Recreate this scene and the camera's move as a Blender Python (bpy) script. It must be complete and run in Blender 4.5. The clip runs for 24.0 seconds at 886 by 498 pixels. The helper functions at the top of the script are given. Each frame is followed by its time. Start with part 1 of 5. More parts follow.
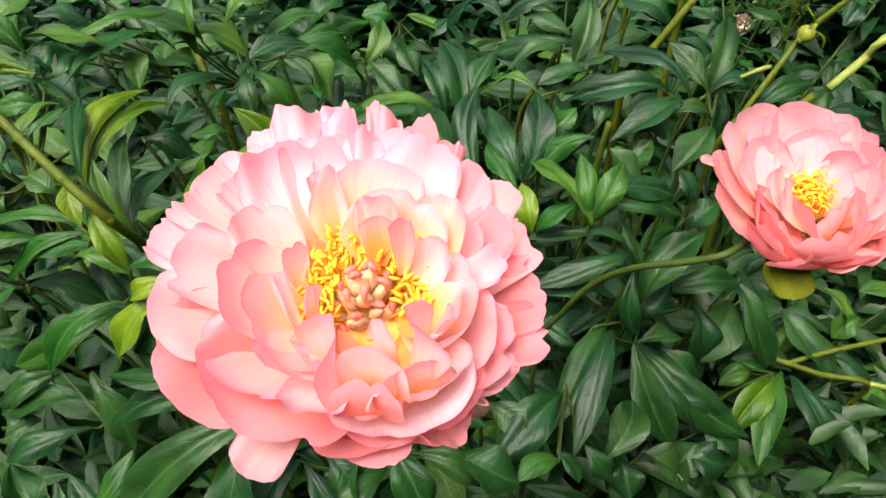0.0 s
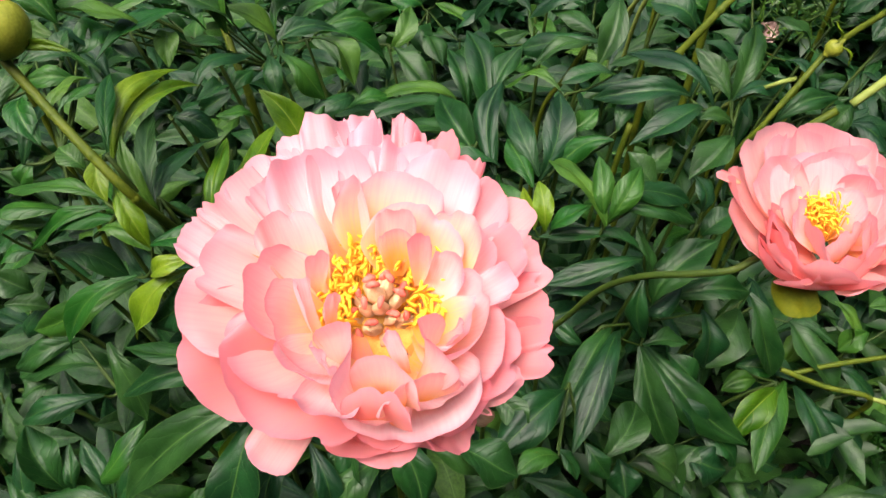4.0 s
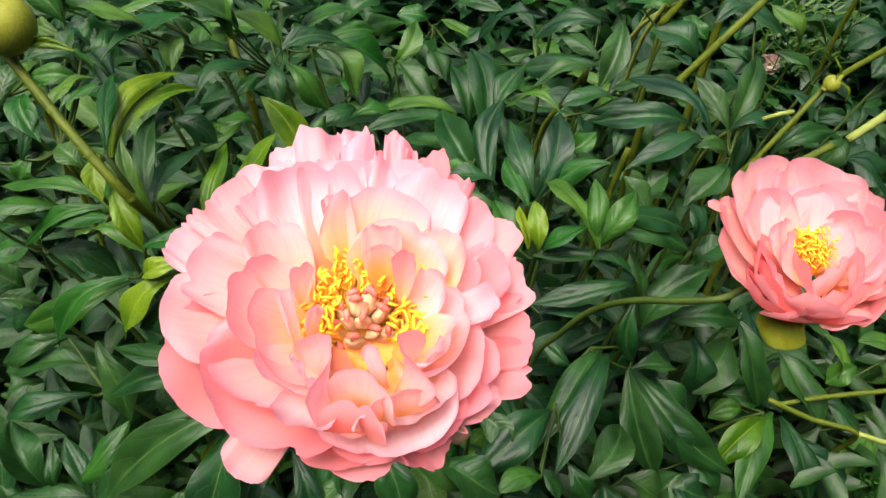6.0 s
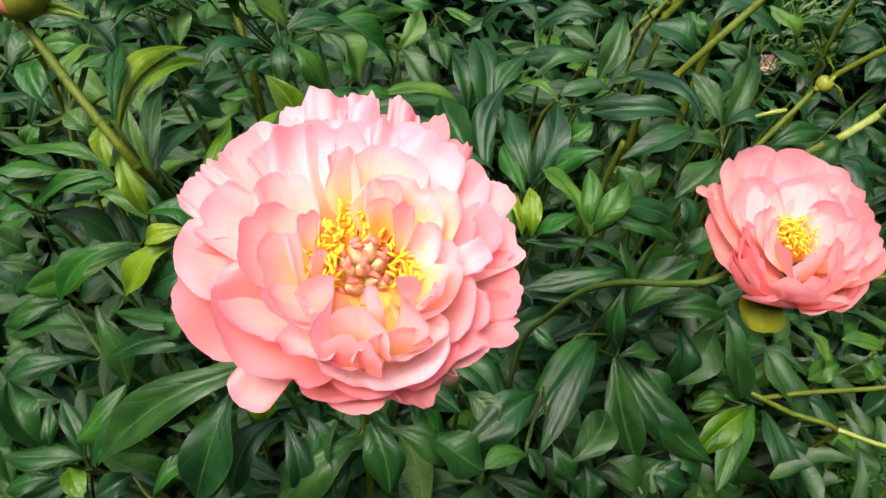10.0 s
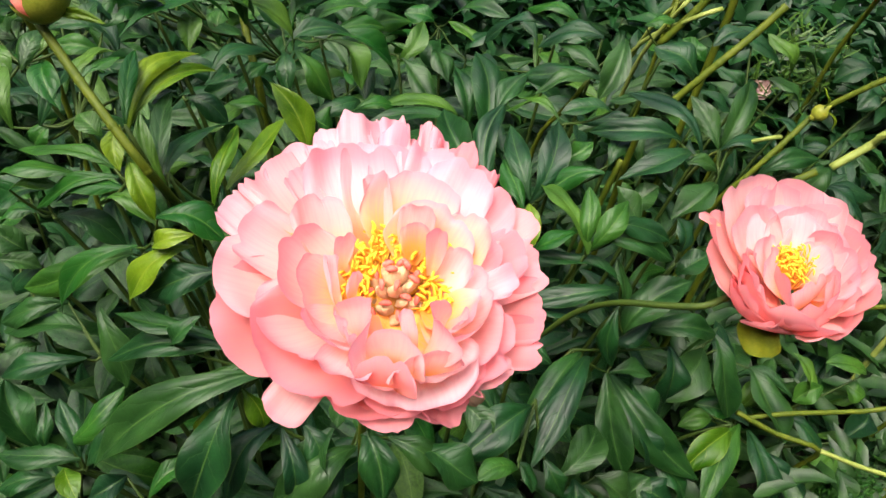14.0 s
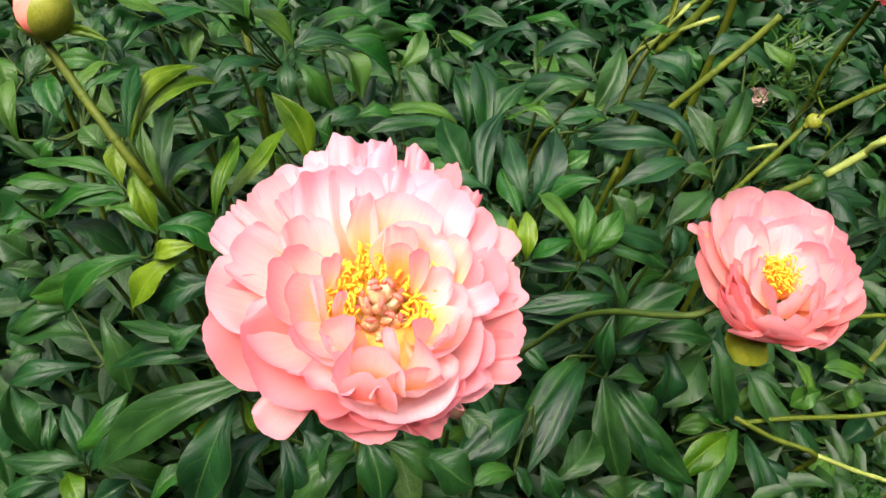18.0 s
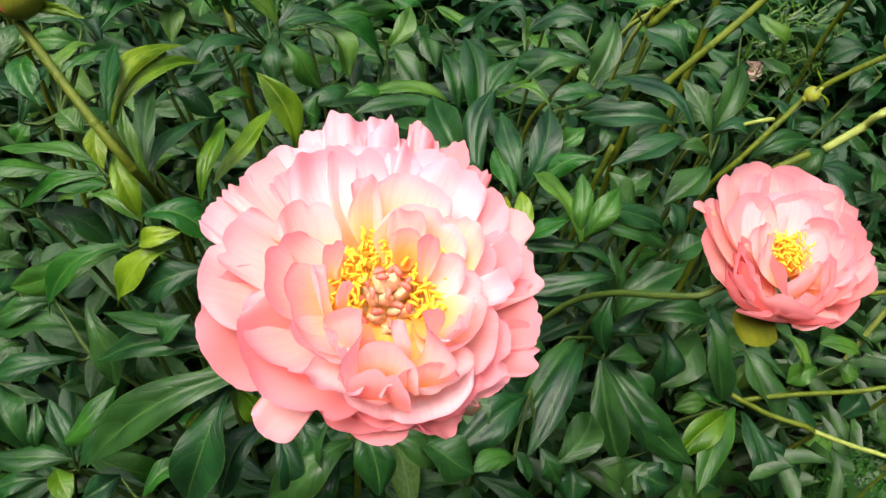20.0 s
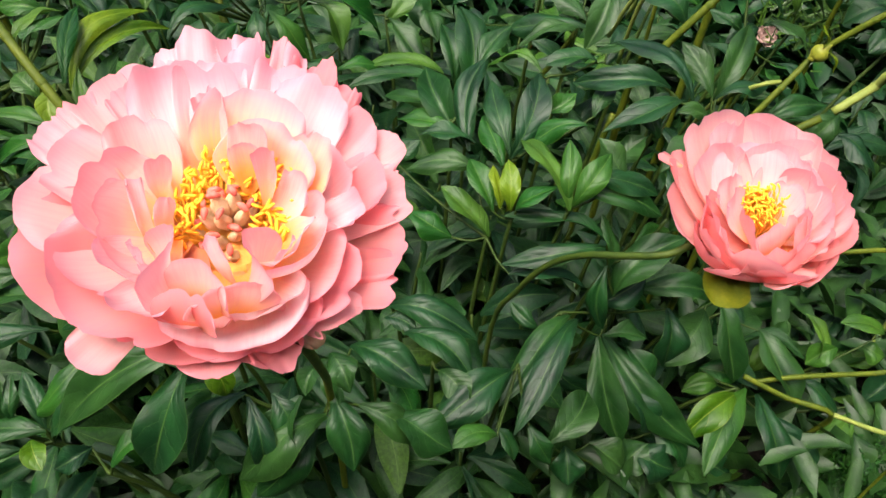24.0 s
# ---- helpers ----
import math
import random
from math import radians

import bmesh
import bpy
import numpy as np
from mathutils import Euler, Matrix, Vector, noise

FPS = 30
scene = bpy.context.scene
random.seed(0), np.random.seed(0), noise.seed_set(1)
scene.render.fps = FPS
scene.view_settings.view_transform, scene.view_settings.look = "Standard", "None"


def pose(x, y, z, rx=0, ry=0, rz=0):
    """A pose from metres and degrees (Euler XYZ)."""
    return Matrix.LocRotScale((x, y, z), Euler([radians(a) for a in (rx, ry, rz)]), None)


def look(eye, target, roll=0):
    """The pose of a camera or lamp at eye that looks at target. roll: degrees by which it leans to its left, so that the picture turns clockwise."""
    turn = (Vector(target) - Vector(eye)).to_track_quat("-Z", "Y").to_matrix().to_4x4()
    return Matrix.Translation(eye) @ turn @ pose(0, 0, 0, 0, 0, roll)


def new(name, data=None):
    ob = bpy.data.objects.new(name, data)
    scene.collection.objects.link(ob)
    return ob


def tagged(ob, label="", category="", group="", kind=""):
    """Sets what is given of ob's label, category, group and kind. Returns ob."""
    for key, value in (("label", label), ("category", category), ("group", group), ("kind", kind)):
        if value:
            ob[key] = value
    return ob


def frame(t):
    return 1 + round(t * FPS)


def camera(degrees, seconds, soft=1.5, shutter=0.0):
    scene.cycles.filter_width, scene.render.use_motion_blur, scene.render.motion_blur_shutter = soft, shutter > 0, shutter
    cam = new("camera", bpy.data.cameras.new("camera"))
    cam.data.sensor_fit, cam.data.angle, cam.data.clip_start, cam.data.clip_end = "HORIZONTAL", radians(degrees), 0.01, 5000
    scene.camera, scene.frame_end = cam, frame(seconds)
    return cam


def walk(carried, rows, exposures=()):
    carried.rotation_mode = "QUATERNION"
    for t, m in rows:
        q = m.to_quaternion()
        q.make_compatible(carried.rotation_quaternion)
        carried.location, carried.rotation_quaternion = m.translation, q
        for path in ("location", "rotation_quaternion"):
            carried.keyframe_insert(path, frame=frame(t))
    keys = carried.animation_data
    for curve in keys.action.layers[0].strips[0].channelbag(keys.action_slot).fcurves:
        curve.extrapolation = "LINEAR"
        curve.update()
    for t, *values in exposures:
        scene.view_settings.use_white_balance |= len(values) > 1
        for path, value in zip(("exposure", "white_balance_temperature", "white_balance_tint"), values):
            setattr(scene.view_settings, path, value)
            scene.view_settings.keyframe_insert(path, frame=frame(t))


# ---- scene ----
cam = camera(60.0, 24.0, soft=1.5)
PATH = [
    (0.0, (-0.0000, 0.0000, 1.2000), (-0.0000, 0.3716, 0.8654), 0.00),
    (0.5, (0.0059, -0.0067, 1.1985), (-0.0020, 0.3605, 0.8593), 0.52),
    (1.0, (0.0049, 0.0001, 1.2164), (-0.0195, 0.3572, 0.8673), -0.69),
    (1.5, (-0.0051, 0.0038, 1.2060), (-0.0387, 0.3824, 0.8812), -0.85),
    (2.0, (0.0071, 0.0068, 1.2139), (-0.0130, 0.3543, 0.8550), -1.64),
    (2.5, (0.0002, 0.0001, 1.2148), (-0.0058, 0.3492, 0.8569), -0.14),
    (4.5, (-0.0012, -0.0029, 1.2182), (-0.0100, 0.3627, 0.8773), 3.66),
    (5.0, (0.0011, -0.0064, 1.2145), (-0.0054, 0.3588, 0.8731), 4.71),
    (5.5, (0.0006, -0.0047, 1.2155), (-0.0109, 0.3634, 0.8772), 4.69),
    (6.0, (0.0035, -0.0029, 1.2219), (-0.0037, 0.3668, 0.8853), 5.47),
    (6.5, (0.0019, -0.0042, 1.2127), (-0.0049, 0.3597, 0.8698), 6.51),
    (7.0, (-0.0015, -0.0055, 1.2252), (-0.0043, 0.3605, 0.8846), 7.09),
    (7.5, (0.0014, -0.0136, 1.2227), (-0.0013, 0.3552, 0.8851), 7.14),
    (8.0, (0.0024, -0.0121, 1.2210), (0.0042, 0.3551, 0.8817), 7.87),
    (8.5, (0.0041, -0.0182, 1.2211), (0.0063, 0.3498, 0.8826), 7.67),
    (9.0, (0.0031, -0.0264, 1.2271), (0.0032, 0.3434, 0.8906), 7.45),
    (9.5, (0.0049, -0.0297, 1.2236), (0.0016, 0.3378, 0.8846), 7.93),
    (11.5, (-0.0001, -0.0239, 1.2244), (0.0062, 0.3455, 0.8874), 9.63),
    (12.0, (-0.0055, -0.0234, 1.2297), (0.0047, 0.3458, 0.8927), 10.63),
    (12.5, (-0.0061, -0.0322, 1.2300), (0.0043, 0.3403, 0.8967), 10.84),
    (13.0, (-0.0147, -0.0340, 1.2360), (-0.0003, 0.3391, 0.9034), 11.94),
    (13.5, (-0.0169, -0.0396, 1.2377), (-0.0019, 0.3325, 0.9041), 12.01),
    (14.0, (-0.0155, -0.0343, 1.2345), (-0.0092, 0.3373, 0.9001), 11.02),
    (14.5, (-0.0174, -0.0297, 1.2302), (-0.0096, 0.3423, 0.8961), 11.70),
    (15.0, (-0.0100, -0.0301, 1.2299), (-0.0069, 0.3455, 0.8999), 11.00),
    (15.5, (-0.0119, -0.0275, 1.2343), (-0.0054, 0.3496, 0.9061), 11.12),
    (16.0, (-0.0059, -0.0226, 1.2362), (0.0001, 0.3561, 0.9098), 10.81),
    (16.5, (-0.0050, -0.0217, 1.2376), (0.0057, 0.3572, 0.9116), 11.24),
    (17.0, (-0.0007, -0.0273, 1.2401), (0.0089, 0.3522, 0.9147), 11.65),
    (17.5, (-0.0064, -0.0381, 1.2409), (0.0024, 0.3401, 0.9139), 12.40),
    (18.0, (-0.0071, -0.0392, 1.2514), (-0.0046, 0.3329, 0.9174), 10.57),
    (18.5, (-0.0034, -0.0293, 1.2426), (-0.0026, 0.3395, 0.9050), 9.10),
    (19.0, (-0.0110, -0.0237, 1.2401), (-0.0032, 0.3438, 0.9012), 10.24),
    (19.5, (-0.0179, -0.0211, 1.2378), (-0.0045, 0.3436, 0.8960), 10.70),
    (21.5, (-0.0046, -0.0210, 1.2285), (0.0025, 0.3450, 0.8880), 10.21),
    (22.0, (0.0007, -0.0191, 1.2271), (-0.0048, 0.3513, 0.8913), 9.13),
    (22.5, (0.0024, -0.0168, 1.2250), (0.0044, 0.3506, 0.8858), 9.64),
    (23.0, (0.0031, -0.0180, 1.2217), (0.0106, 0.3437, 0.8765), 10.46),
    (23.5, (0.0168, -0.0073, 1.2140), (0.0039, 0.3493, 0.8637), 8.12),
    (23.7, (0.0328, -0.0050, 1.2129), (0.0130, 0.3407, 0.8522), 6.80),
    (24.0, (0.0629, -0.0095, 1.2014), (0.0482, 0.3494, 0.8535), 7.28),
]
walk(cam, [(t, look(eye, target, roll)) for t, eye, target, roll in PATH],
     [(0.0, 1.21), (1.0, 1.08), (6.0, 1.09), (9.0, 1.13), (12.0, 1.17), (14.0, 1.20), (19.0, 1.21), (22.0, 1.13), (23.0, 1.12), (24.0, 1.16)])


# ---- light: a bright overcast sky ----
world = bpy.data.worlds.new("world")
scene.world = world
world.use_nodes = True
wn = world.node_tree
sky = wn.nodes.new("ShaderNodeTexSky")
sky.sky_type = "NISHITA"
sky.sun_disc = False
sky.sun_elevation, sky.sun_rotation = radians(64), radians(219)
sky.air_density, sky.dust_density, sky.ozone_density = 0.7, 6.0, 0.4
wn.links.new(sky.outputs[0], wn.nodes["Background"].inputs[0])
wn.nodes["Background"].inputs[1].default_value = 0.245
sun = new("sun", bpy.data.lights.new("sun", "SUN"))
sun.data.energy, sun.data.angle, sun.data.color = 1.75, radians(40), (1.0, 0.96, 0.9)
sun.matrix_world = look((-1.8, -2.2, 6.0), (0, 0, 0))


# ---- materials ----
def material(name):
    m = bpy.data.materials.new(name)
    m.use_nodes = True
    return m, m.node_tree.nodes, m.node_tree.links, m.node_tree.nodes["Principled BSDF"]


def node(nodes, kind, **values):
    n = nodes.new(kind)
    for k, val in values.items():
        n.inputs[k].default_value = val
    return n


def math_node(nt, op, a, b=None, clamp=False):
    n = nt.nodes.new("ShaderNodeMath")
    n.operation, n.use_clamp = op, clamp
    for i, q in enumerate((a, b)):
        if q is None:
            continue
        if isinstance(q, (int, float)):
            n.inputs[i].default_value = q
        else:
            nt.links.new(q, n.inputs[i])
    return n.outputs[0]


def mix_colour(nt, fac, a, b):
    n = nt.nodes.new("ShaderNodeMix")
    n.data_type = "RGBA"
    for i, q in ((0, fac), (6, a), (7, b)):
        if isinstance(q, (int, float)):
            n.inputs[i].default_value = q
        elif isinstance(q, tuple):
            n.inputs[i].default_value = (*q, 1)
        else:
            nt.links.new(q, n.inputs[i])
    return n.outputs[2]


def ramp(nt, fac, stops):
    n = nt.nodes.new("ShaderNodeValToRGB")
    e = n.color_ramp.elements
    while len(e) < len(stops):
        e.new(0.5)
    for k, (pos, col) in zip(e, stops):
        k.position, k.color = pos, (*col, 1)
    nt.links.new(fac, n.inputs[0])
    return n.outputs[0]


def see_through(m, bsdf, colour, amount):
    """Lets part of the light through a thin leaf or petal."""
    nt = m.node_tree
    tr, mx = nt.nodes.new("ShaderNodeBsdfTranslucent"), nt.nodes.new("ShaderNodeMixShader")
    nt.links.new(colour, tr.inputs[0])
    mx.inputs[0].default_value = amount
    nt.links.new(bsdf.outputs[0], mx.inputs[1])
    nt.links.new(tr.outputs[0], mx.inputs[2])
    nt.links.new(mx.outputs[0], nt.nodes["Material Output"].inputs[0])


def leaf_material(name, dark, pale, vein, rough, through_it):
    m, nodes, links, bsdf = material(name)
    nt = m.node_tree
    uv = nodes.new("ShaderNodeUVMap")
    sep = nodes.new("ShaderNodeSeparateXYZ")
    links.new(uv.outputs[0], sep.inputs[0])
    across = math_node(nt, "ABSOLUTE", math_node(nt, "SUBTRACT", sep.outputs[0], 0.5))
    info, geo = nodes.new("ShaderNodeObjectInfo"), nodes.new("ShaderNodeTexCoord")
    big, fine = node(nodes, "ShaderNodeTexNoise", Scale=28.0, Detail=4.0), node(nodes, "ShaderNodeTexNoise", Scale=420.0, Detail=5.0)
    links.new(geo.outputs["Object"], big.inputs[0])
    links.new(geo.outputs["Object"], fine.inputs[0])
    base = mix_colour(nt, ramp(nt, big.outputs[0], [(0.34, (0, 0, 0)), (0.68, (1, 1, 1))]), dark, pale)
    grain = ramp(nt, fine.outputs[0], [(0.3, (0.84, 0.84, 0.84)), (0.7, (1.12, 1.12, 1.12))])
    mul = nodes.new("ShaderNodeMix")
    mul.data_type, mul.blend_type = "RGBA", "MULTIPLY"
    mul.inputs[0].default_value = 1.0
    links.new(base, mul.inputs[6])
    links.new(grain, mul.inputs[7])
    hsv = nodes.new("ShaderNodeHueSaturation")
    links.new(math_node(nt, "ADD", math_node(nt, "MULTIPLY", info.outputs["Random"], 0.6), 0.7), hsv.inputs["Value"])
    links.new(math_node(nt, "ADD", math_node(nt, "MULTIPLY", info.outputs["Random"], -0.06), 0.528), hsv.inputs["Hue"])
    links.new(mul.outputs[2], hsv.inputs["Color"])
    # side veins run forward from the midrib, with a pillow of leaf between them
    warp = math_node(nt, "MULTIPLY", math_node(nt, "SUBTRACT", big.outputs[0], 0.5), 0.34)
    slant = math_node(nt, "ADD", math_node(nt, "SUBTRACT", sep.outputs[1], math_node(nt, "MULTIPLY", math_node(nt, "POWER", across, 1.25), 0.62)), warp)
    slant = math_node(nt, "ADD", slant, math_node(nt, "MULTIPLY", math_node(nt, "GREATER_THAN", sep.outputs[0], 0.5), 0.07))
    pillow = math_node(nt, "POWER", math_node(nt, "ABSOLUTE", math_node(nt, "SINE", math_node(nt, "MULTIPLY", slant, 19.0))), 0.33)
    veins = math_node(nt, "MULTIPLY", math_node(nt, "LESS_THAN", pillow, 0.40), 0.30)
    net = node(nodes, "ShaderNodeTexVoronoi", Scale=270.0)
    net.feature = "DISTANCE_TO_EDGE"
    links.new(geo.outputs["Object"], net.inputs["Vector"])
    cells = math_node(nt, "MULTIPLY", net.outputs["Distance"], 4.0, True)
    rib = math_node(nt, "LESS_THAN", across, 0.016)
    rim = math_node(nt, "GREATER_THAN", across, 0.484)
    lines = math_node(nt, "MAXIMUM", veins, math_node(nt, "MAXIMUM", math_node(nt, "MULTIPLY", rib, 0.75), math_node(nt, "MULTIPLY", rim, 0.5)))
    # shade of the vein grooves and net lines, put into the leaf colour
    groove_shade = math_node(nt, "MULTIPLY", math_node(nt, "LESS_THAN", math_node(nt, "MINIMUM", pillow, math_node(nt, "ADD", cells, 0.45)), 0.5), 0.22)
    col = mix_colour(nt, lines, mix_colour(nt, groove_shade, hsv.outputs[0], dark), vein)
    links.new(col, bsdf.inputs["Base Color"])
    links.new(math_node(nt, "ADD", math_node(nt, "MULTIPLY", fine.outputs[0], 0.18), rough - 0.09), bsdf.inputs["Roughness"])
    bsdf.inputs["Specular IOR Level"].default_value = 0.25
    quilt = node(nodes, "ShaderNodeTexNoise", Scale=150.0, Detail=3.0)
    links.new(geo.outputs["Object"], quilt.inputs[0])
    bump = node(nodes, "ShaderNodeBump", Strength=0.40, Distance=0.0016)
    relief = math_node(nt, "ADD", math_node(nt, "ADD", math_node(nt, "MULTIPLY", pillow, 0.85), math_node(nt, "MULTIPLY", cells, 0.10)), math_node(nt, "MULTIPLY", quilt.outputs[0], 0.45))
    links.new(math_node(nt, "ADD", relief, math_node(nt, "MULTIPLY", fine.outputs[0], 0.12)), bump.inputs["Height"])
    links.new(bump.outputs[0], bsdf.inputs["Normal"])
    see_through(m, bsdf, col, through_it)
    return m


def petal_material(name, stops, rim_colour):
    m, nodes, links, bsdf = material(name)
    nt = m.node_tree
    uv = nodes.new("ShaderNodeUVMap")
    sep = nodes.new("ShaderNodeSeparateXYZ")
    links.new(uv.outputs[0], sep.inputs[0])
    across = math_node(nt, "ABSOLUTE", math_node(nt, "SUBTRACT", sep.outputs[0], 0.5))
    tc, info = nodes.new("ShaderNodeTexCoord"), nodes.new("ShaderNodeObjectInfo")
    big = node(nodes, "ShaderNodeTexNoise", Scale=30.0, Detail=3.0)
    links.new(tc.outputs["Object"], big.inputs[0])
    along = math_node(nt, "ADD", sep.outputs[1], math_node(nt, "MULTIPLY", math_node(nt, "SUBTRACT", big.outputs[0], 0.5), 0.35))
    along = math_node(nt, "ADD", along, math_node(nt, "MULTIPLY", math_node(nt, "SUBTRACT", info.outputs["Random"], 0.5), 0.22))
    base = ramp(nt, along, stops)
    # fine streaks from the foot to the rim
    streak = nodes.new("ShaderNodeTexNoise")
    streak.inputs["Scale"].default_value, streak.inputs["Detail"].default_value = 1.0, 4.0
    mp = nodes.new("ShaderNodeMapping")
    mp.inputs["Scale"].default_value = (46, 2.2, 1)
    links.new(uv.outputs[0], mp.inputs[0])
    links.new(mp.outputs[0], streak.inputs[0])
    lined = mix_colour(nt, math_node(nt, "MULTIPLY", ramp(nt, streak.outputs[0], [(0.42, (0, 0, 0)), (0.7, (1, 1, 1))]), 0.3), base, rim_colour)
    edge = math_node(nt, "MAXIMUM", math_node(nt, "MULTIPLY", math_node(nt, "SUBTRACT", across, 0.42), 7.0, True), math_node(nt, "MULTIPLY", math_node(nt, "SUBTRACT", math_node(nt, "ADD", sep.outputs[1], math_node(nt, "MULTIPLY", math_node(nt, "SUBTRACT", big.outputs[0], 0.5), 0.10)), 0.90), 8.0, True))
    col = mix_colour(nt, math_node(nt, "MULTIPLY", edge, 0.6), lined, rim_colour)
    links.new(col, bsdf.inputs["Base Color"])
    bsdf.inputs["Roughness"].default_value = 0.55
    bsdf.inputs["Specular IOR Level"].default_value = 0.12
    bump = node(nodes, "ShaderNodeBump", Strength=0.22, Distance=0.0008)
    links.new(streak.outputs[0], bump.inputs["Height"])
    links.new(bump.outputs[0], bsdf.inputs["Normal"])
    see_through(m, bsdf, col, 0.56)
    return m


def plain_material(name, dark, pale, rough, scale, relief=0.3, distance=0.002):
    m, nodes, links, bsdf = material(name)
    nt = m.node_tree
    tc = nodes.new("ShaderNodeTexCoord")
    big, fine = node(nodes, "ShaderNodeTexNoise", Scale=scale, Detail=6.0), node(nodes, "ShaderNodeTexNoise", Scale=scale * 9, Detail=4.0)
    links.new(tc.outputs["Object"], big.inputs[0])
    links.new(tc.outputs["Object"], fine.inputs[0])
    f = math_node(nt, "ADD", math_node(nt, "MULTIPLY", big.outputs[0], 0.6), math_node(nt, "MULTIPLY", fine.outputs[0], 0.4))
    links.new(ramp(nt, f, [(0.36, dark), (0.64, pale)]), bsdf.inputs["Base Color"])
    bsdf.inputs["Specular IOR Level"].default_value = 0.22
    bsdf.inputs["Roughness"].default_value = rough
    bump = node(nodes, "ShaderNodeBump", Strength=relief, Distance=distance)
    links.new(f, bump.inputs["Height"])
    links.new(bump.outputs[0], bsdf.inputs["Normal"])
    return m


LEAF = leaf_material("leaf_green", (0.0024, 0.0195, 0.0038), (0.0084, 0.047, 0.0076), (0.044, 0.095, 0.018), 0.44, 0.12)
LIGHT = leaf_material("leaf_light_green", (0.0090, 0.048, 0.0046), (0.026, 0.090, 0.0085), (0.075, 0.145, 0.022), 0.43, 0.18)
YOUNG = leaf_material("leaf_yellow_green", (0.034, 0.088, 0.002), (0.092, 0.165, 0.006), (0.18, 0.23, 0.026), 0.40, 0.22)
OUTER = petal_material("petal_coral", [(0, (0.85, 0.42, 0.08)), (0.25, (0.87, 0.514, 0.297)), (0.5, (0.87, 0.524, 0.472)), (0.8, (0.88, 0.471, 0.472)), (1, (0.86, 0.396, 0.438))], (0.82, 0.31, 0.36))
BLUSHED = petal_material("petal_pale_pink", [(0, (0.86, 0.43, 0.08)), (0.28, (0.88, 0.578, 0.403)), (0.6, (0.88, 0.642, 0.652)), (0.88, (0.88, 0.578, 0.606)), (1, (0.86, 0.449, 0.517))], (0.82, 0.35, 0.42))
INNER = petal_material("petal_peach", [(0, (0.87, 0.36, 0.02)), (0.36, (0.88, 0.482, 0.085)), (0.6, (0.88, 0.567, 0.315)), (0.8, (0.88, 0.567, 0.461)), (1, (0.86, 0.449, 0.483))], (0.80, 0.34, 0.41))
# deeper coral petal backs; part of the saturation is petal shade put into colour
CORAL = petal_material("petal_deep_coral", [(0.0, (0.86, 0.36, 0.12)), (0.25, (0.86, 0.33, 0.27)), (0.7, (0.86, 0.30, 0.295)), (1.0, (0.84, 0.33, 0.36))], (0.82, 0.27, 0.34))
ROSE = petal_material("petal_rose", [(0, (0.86, 0.38, 0.3)), (0.3, (0.88, 0.396, 0.35)), (0.7, (0.88, 0.396, 0.382)), (1, (0.87, 0.385, 0.403))], (0.83, 0.30, 0.36))
WITHERED = petal_material("petal_withered", [(0.0, (0.85, 0.70, 0.55)), (0.7, (0.86, 0.78, 0.74)), (0.86, (0.55, 0.40, 0.28)), (1.0, (0.10, 0.06, 0.03))], (0.10, 0.06, 0.03))
STALK = plain_material("stalk_green", (0.016, 0.036, 0.003), (0.042, 0.066, 0.006), 0.6, 60.0)
STEM = plain_material("stem_green", (0.034, 0.060, 0.002), (0.085, 0.105, 0.005), 0.6, 60.0)
SHOOT = plain_material("shoot_green", (0.012, 0.030, 0.003), (0.032, 0.055, 0.006), 0.6, 60.0)
PALE = plain_material("cut_stem", (0.13, 0.17, 0.028), (0.22, 0.26, 0.06), 0.5, 60.0)
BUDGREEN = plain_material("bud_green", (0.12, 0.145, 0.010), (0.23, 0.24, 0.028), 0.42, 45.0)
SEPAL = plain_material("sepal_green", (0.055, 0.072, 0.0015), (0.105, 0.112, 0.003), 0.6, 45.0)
YELLOW = plain_material("filament_yellow", (0.85, 0.42, 0.03), (0.90, 0.54, 0.08), 0.6, 300.0)
ANTHER = plain_material("anther_orange", (0.84, 0.33, 0.010), (0.88, 0.48, 0.04), 0.6, 300.0)
CARPEL = plain_material("carpel_cream", (0.60, 0.38, 0.20), (0.76, 0.56, 0.34), 0.5, 260.0)
RECEPTACLE = plain_material("receptacle", (0.66, 0.30, 0.05), (0.80, 0.44, 0.10), 0.6, 120.0)
STIGMA = plain_material("stigma_red", (0.50, 0.08, 0.06), (0.66, 0.18, 0.13), 0.5, 300.0)
BUDPINK = plain_material("bud_petal", (0.74, 0.15, 0.11), (0.84, 0.26, 0.20), 0.5, 60.0)
ORANGE = plain_material("orange_petal", (0.72, 0.12, 0.05), (0.80, 0.20, 0.09), 0.5, 60.0)
FADED = plain_material("faded_petal", (0.30, 0.17, 0.15), (0.62, 0.46, 0.42), 0.7, 120.0)
ADDED_HEDGE = plain_material("added_hedge_green", (0.006, 0.022, 0.005), (0.03, 0.07, 0.014), 0.7, 9.0, 1.0, 0.05)
SOIL = plain_material("soil", (0.006, 0.0045, 0.003), (0.020, 0.014, 0.010), 0.95, 26.0, 0.9, 0.02)
PAVING = plain_material("dark_paving", (0.03, 0.033, 0.04), (0.055, 0.058, 0.068), 0.8, 14.0, 0.4, 0.004)


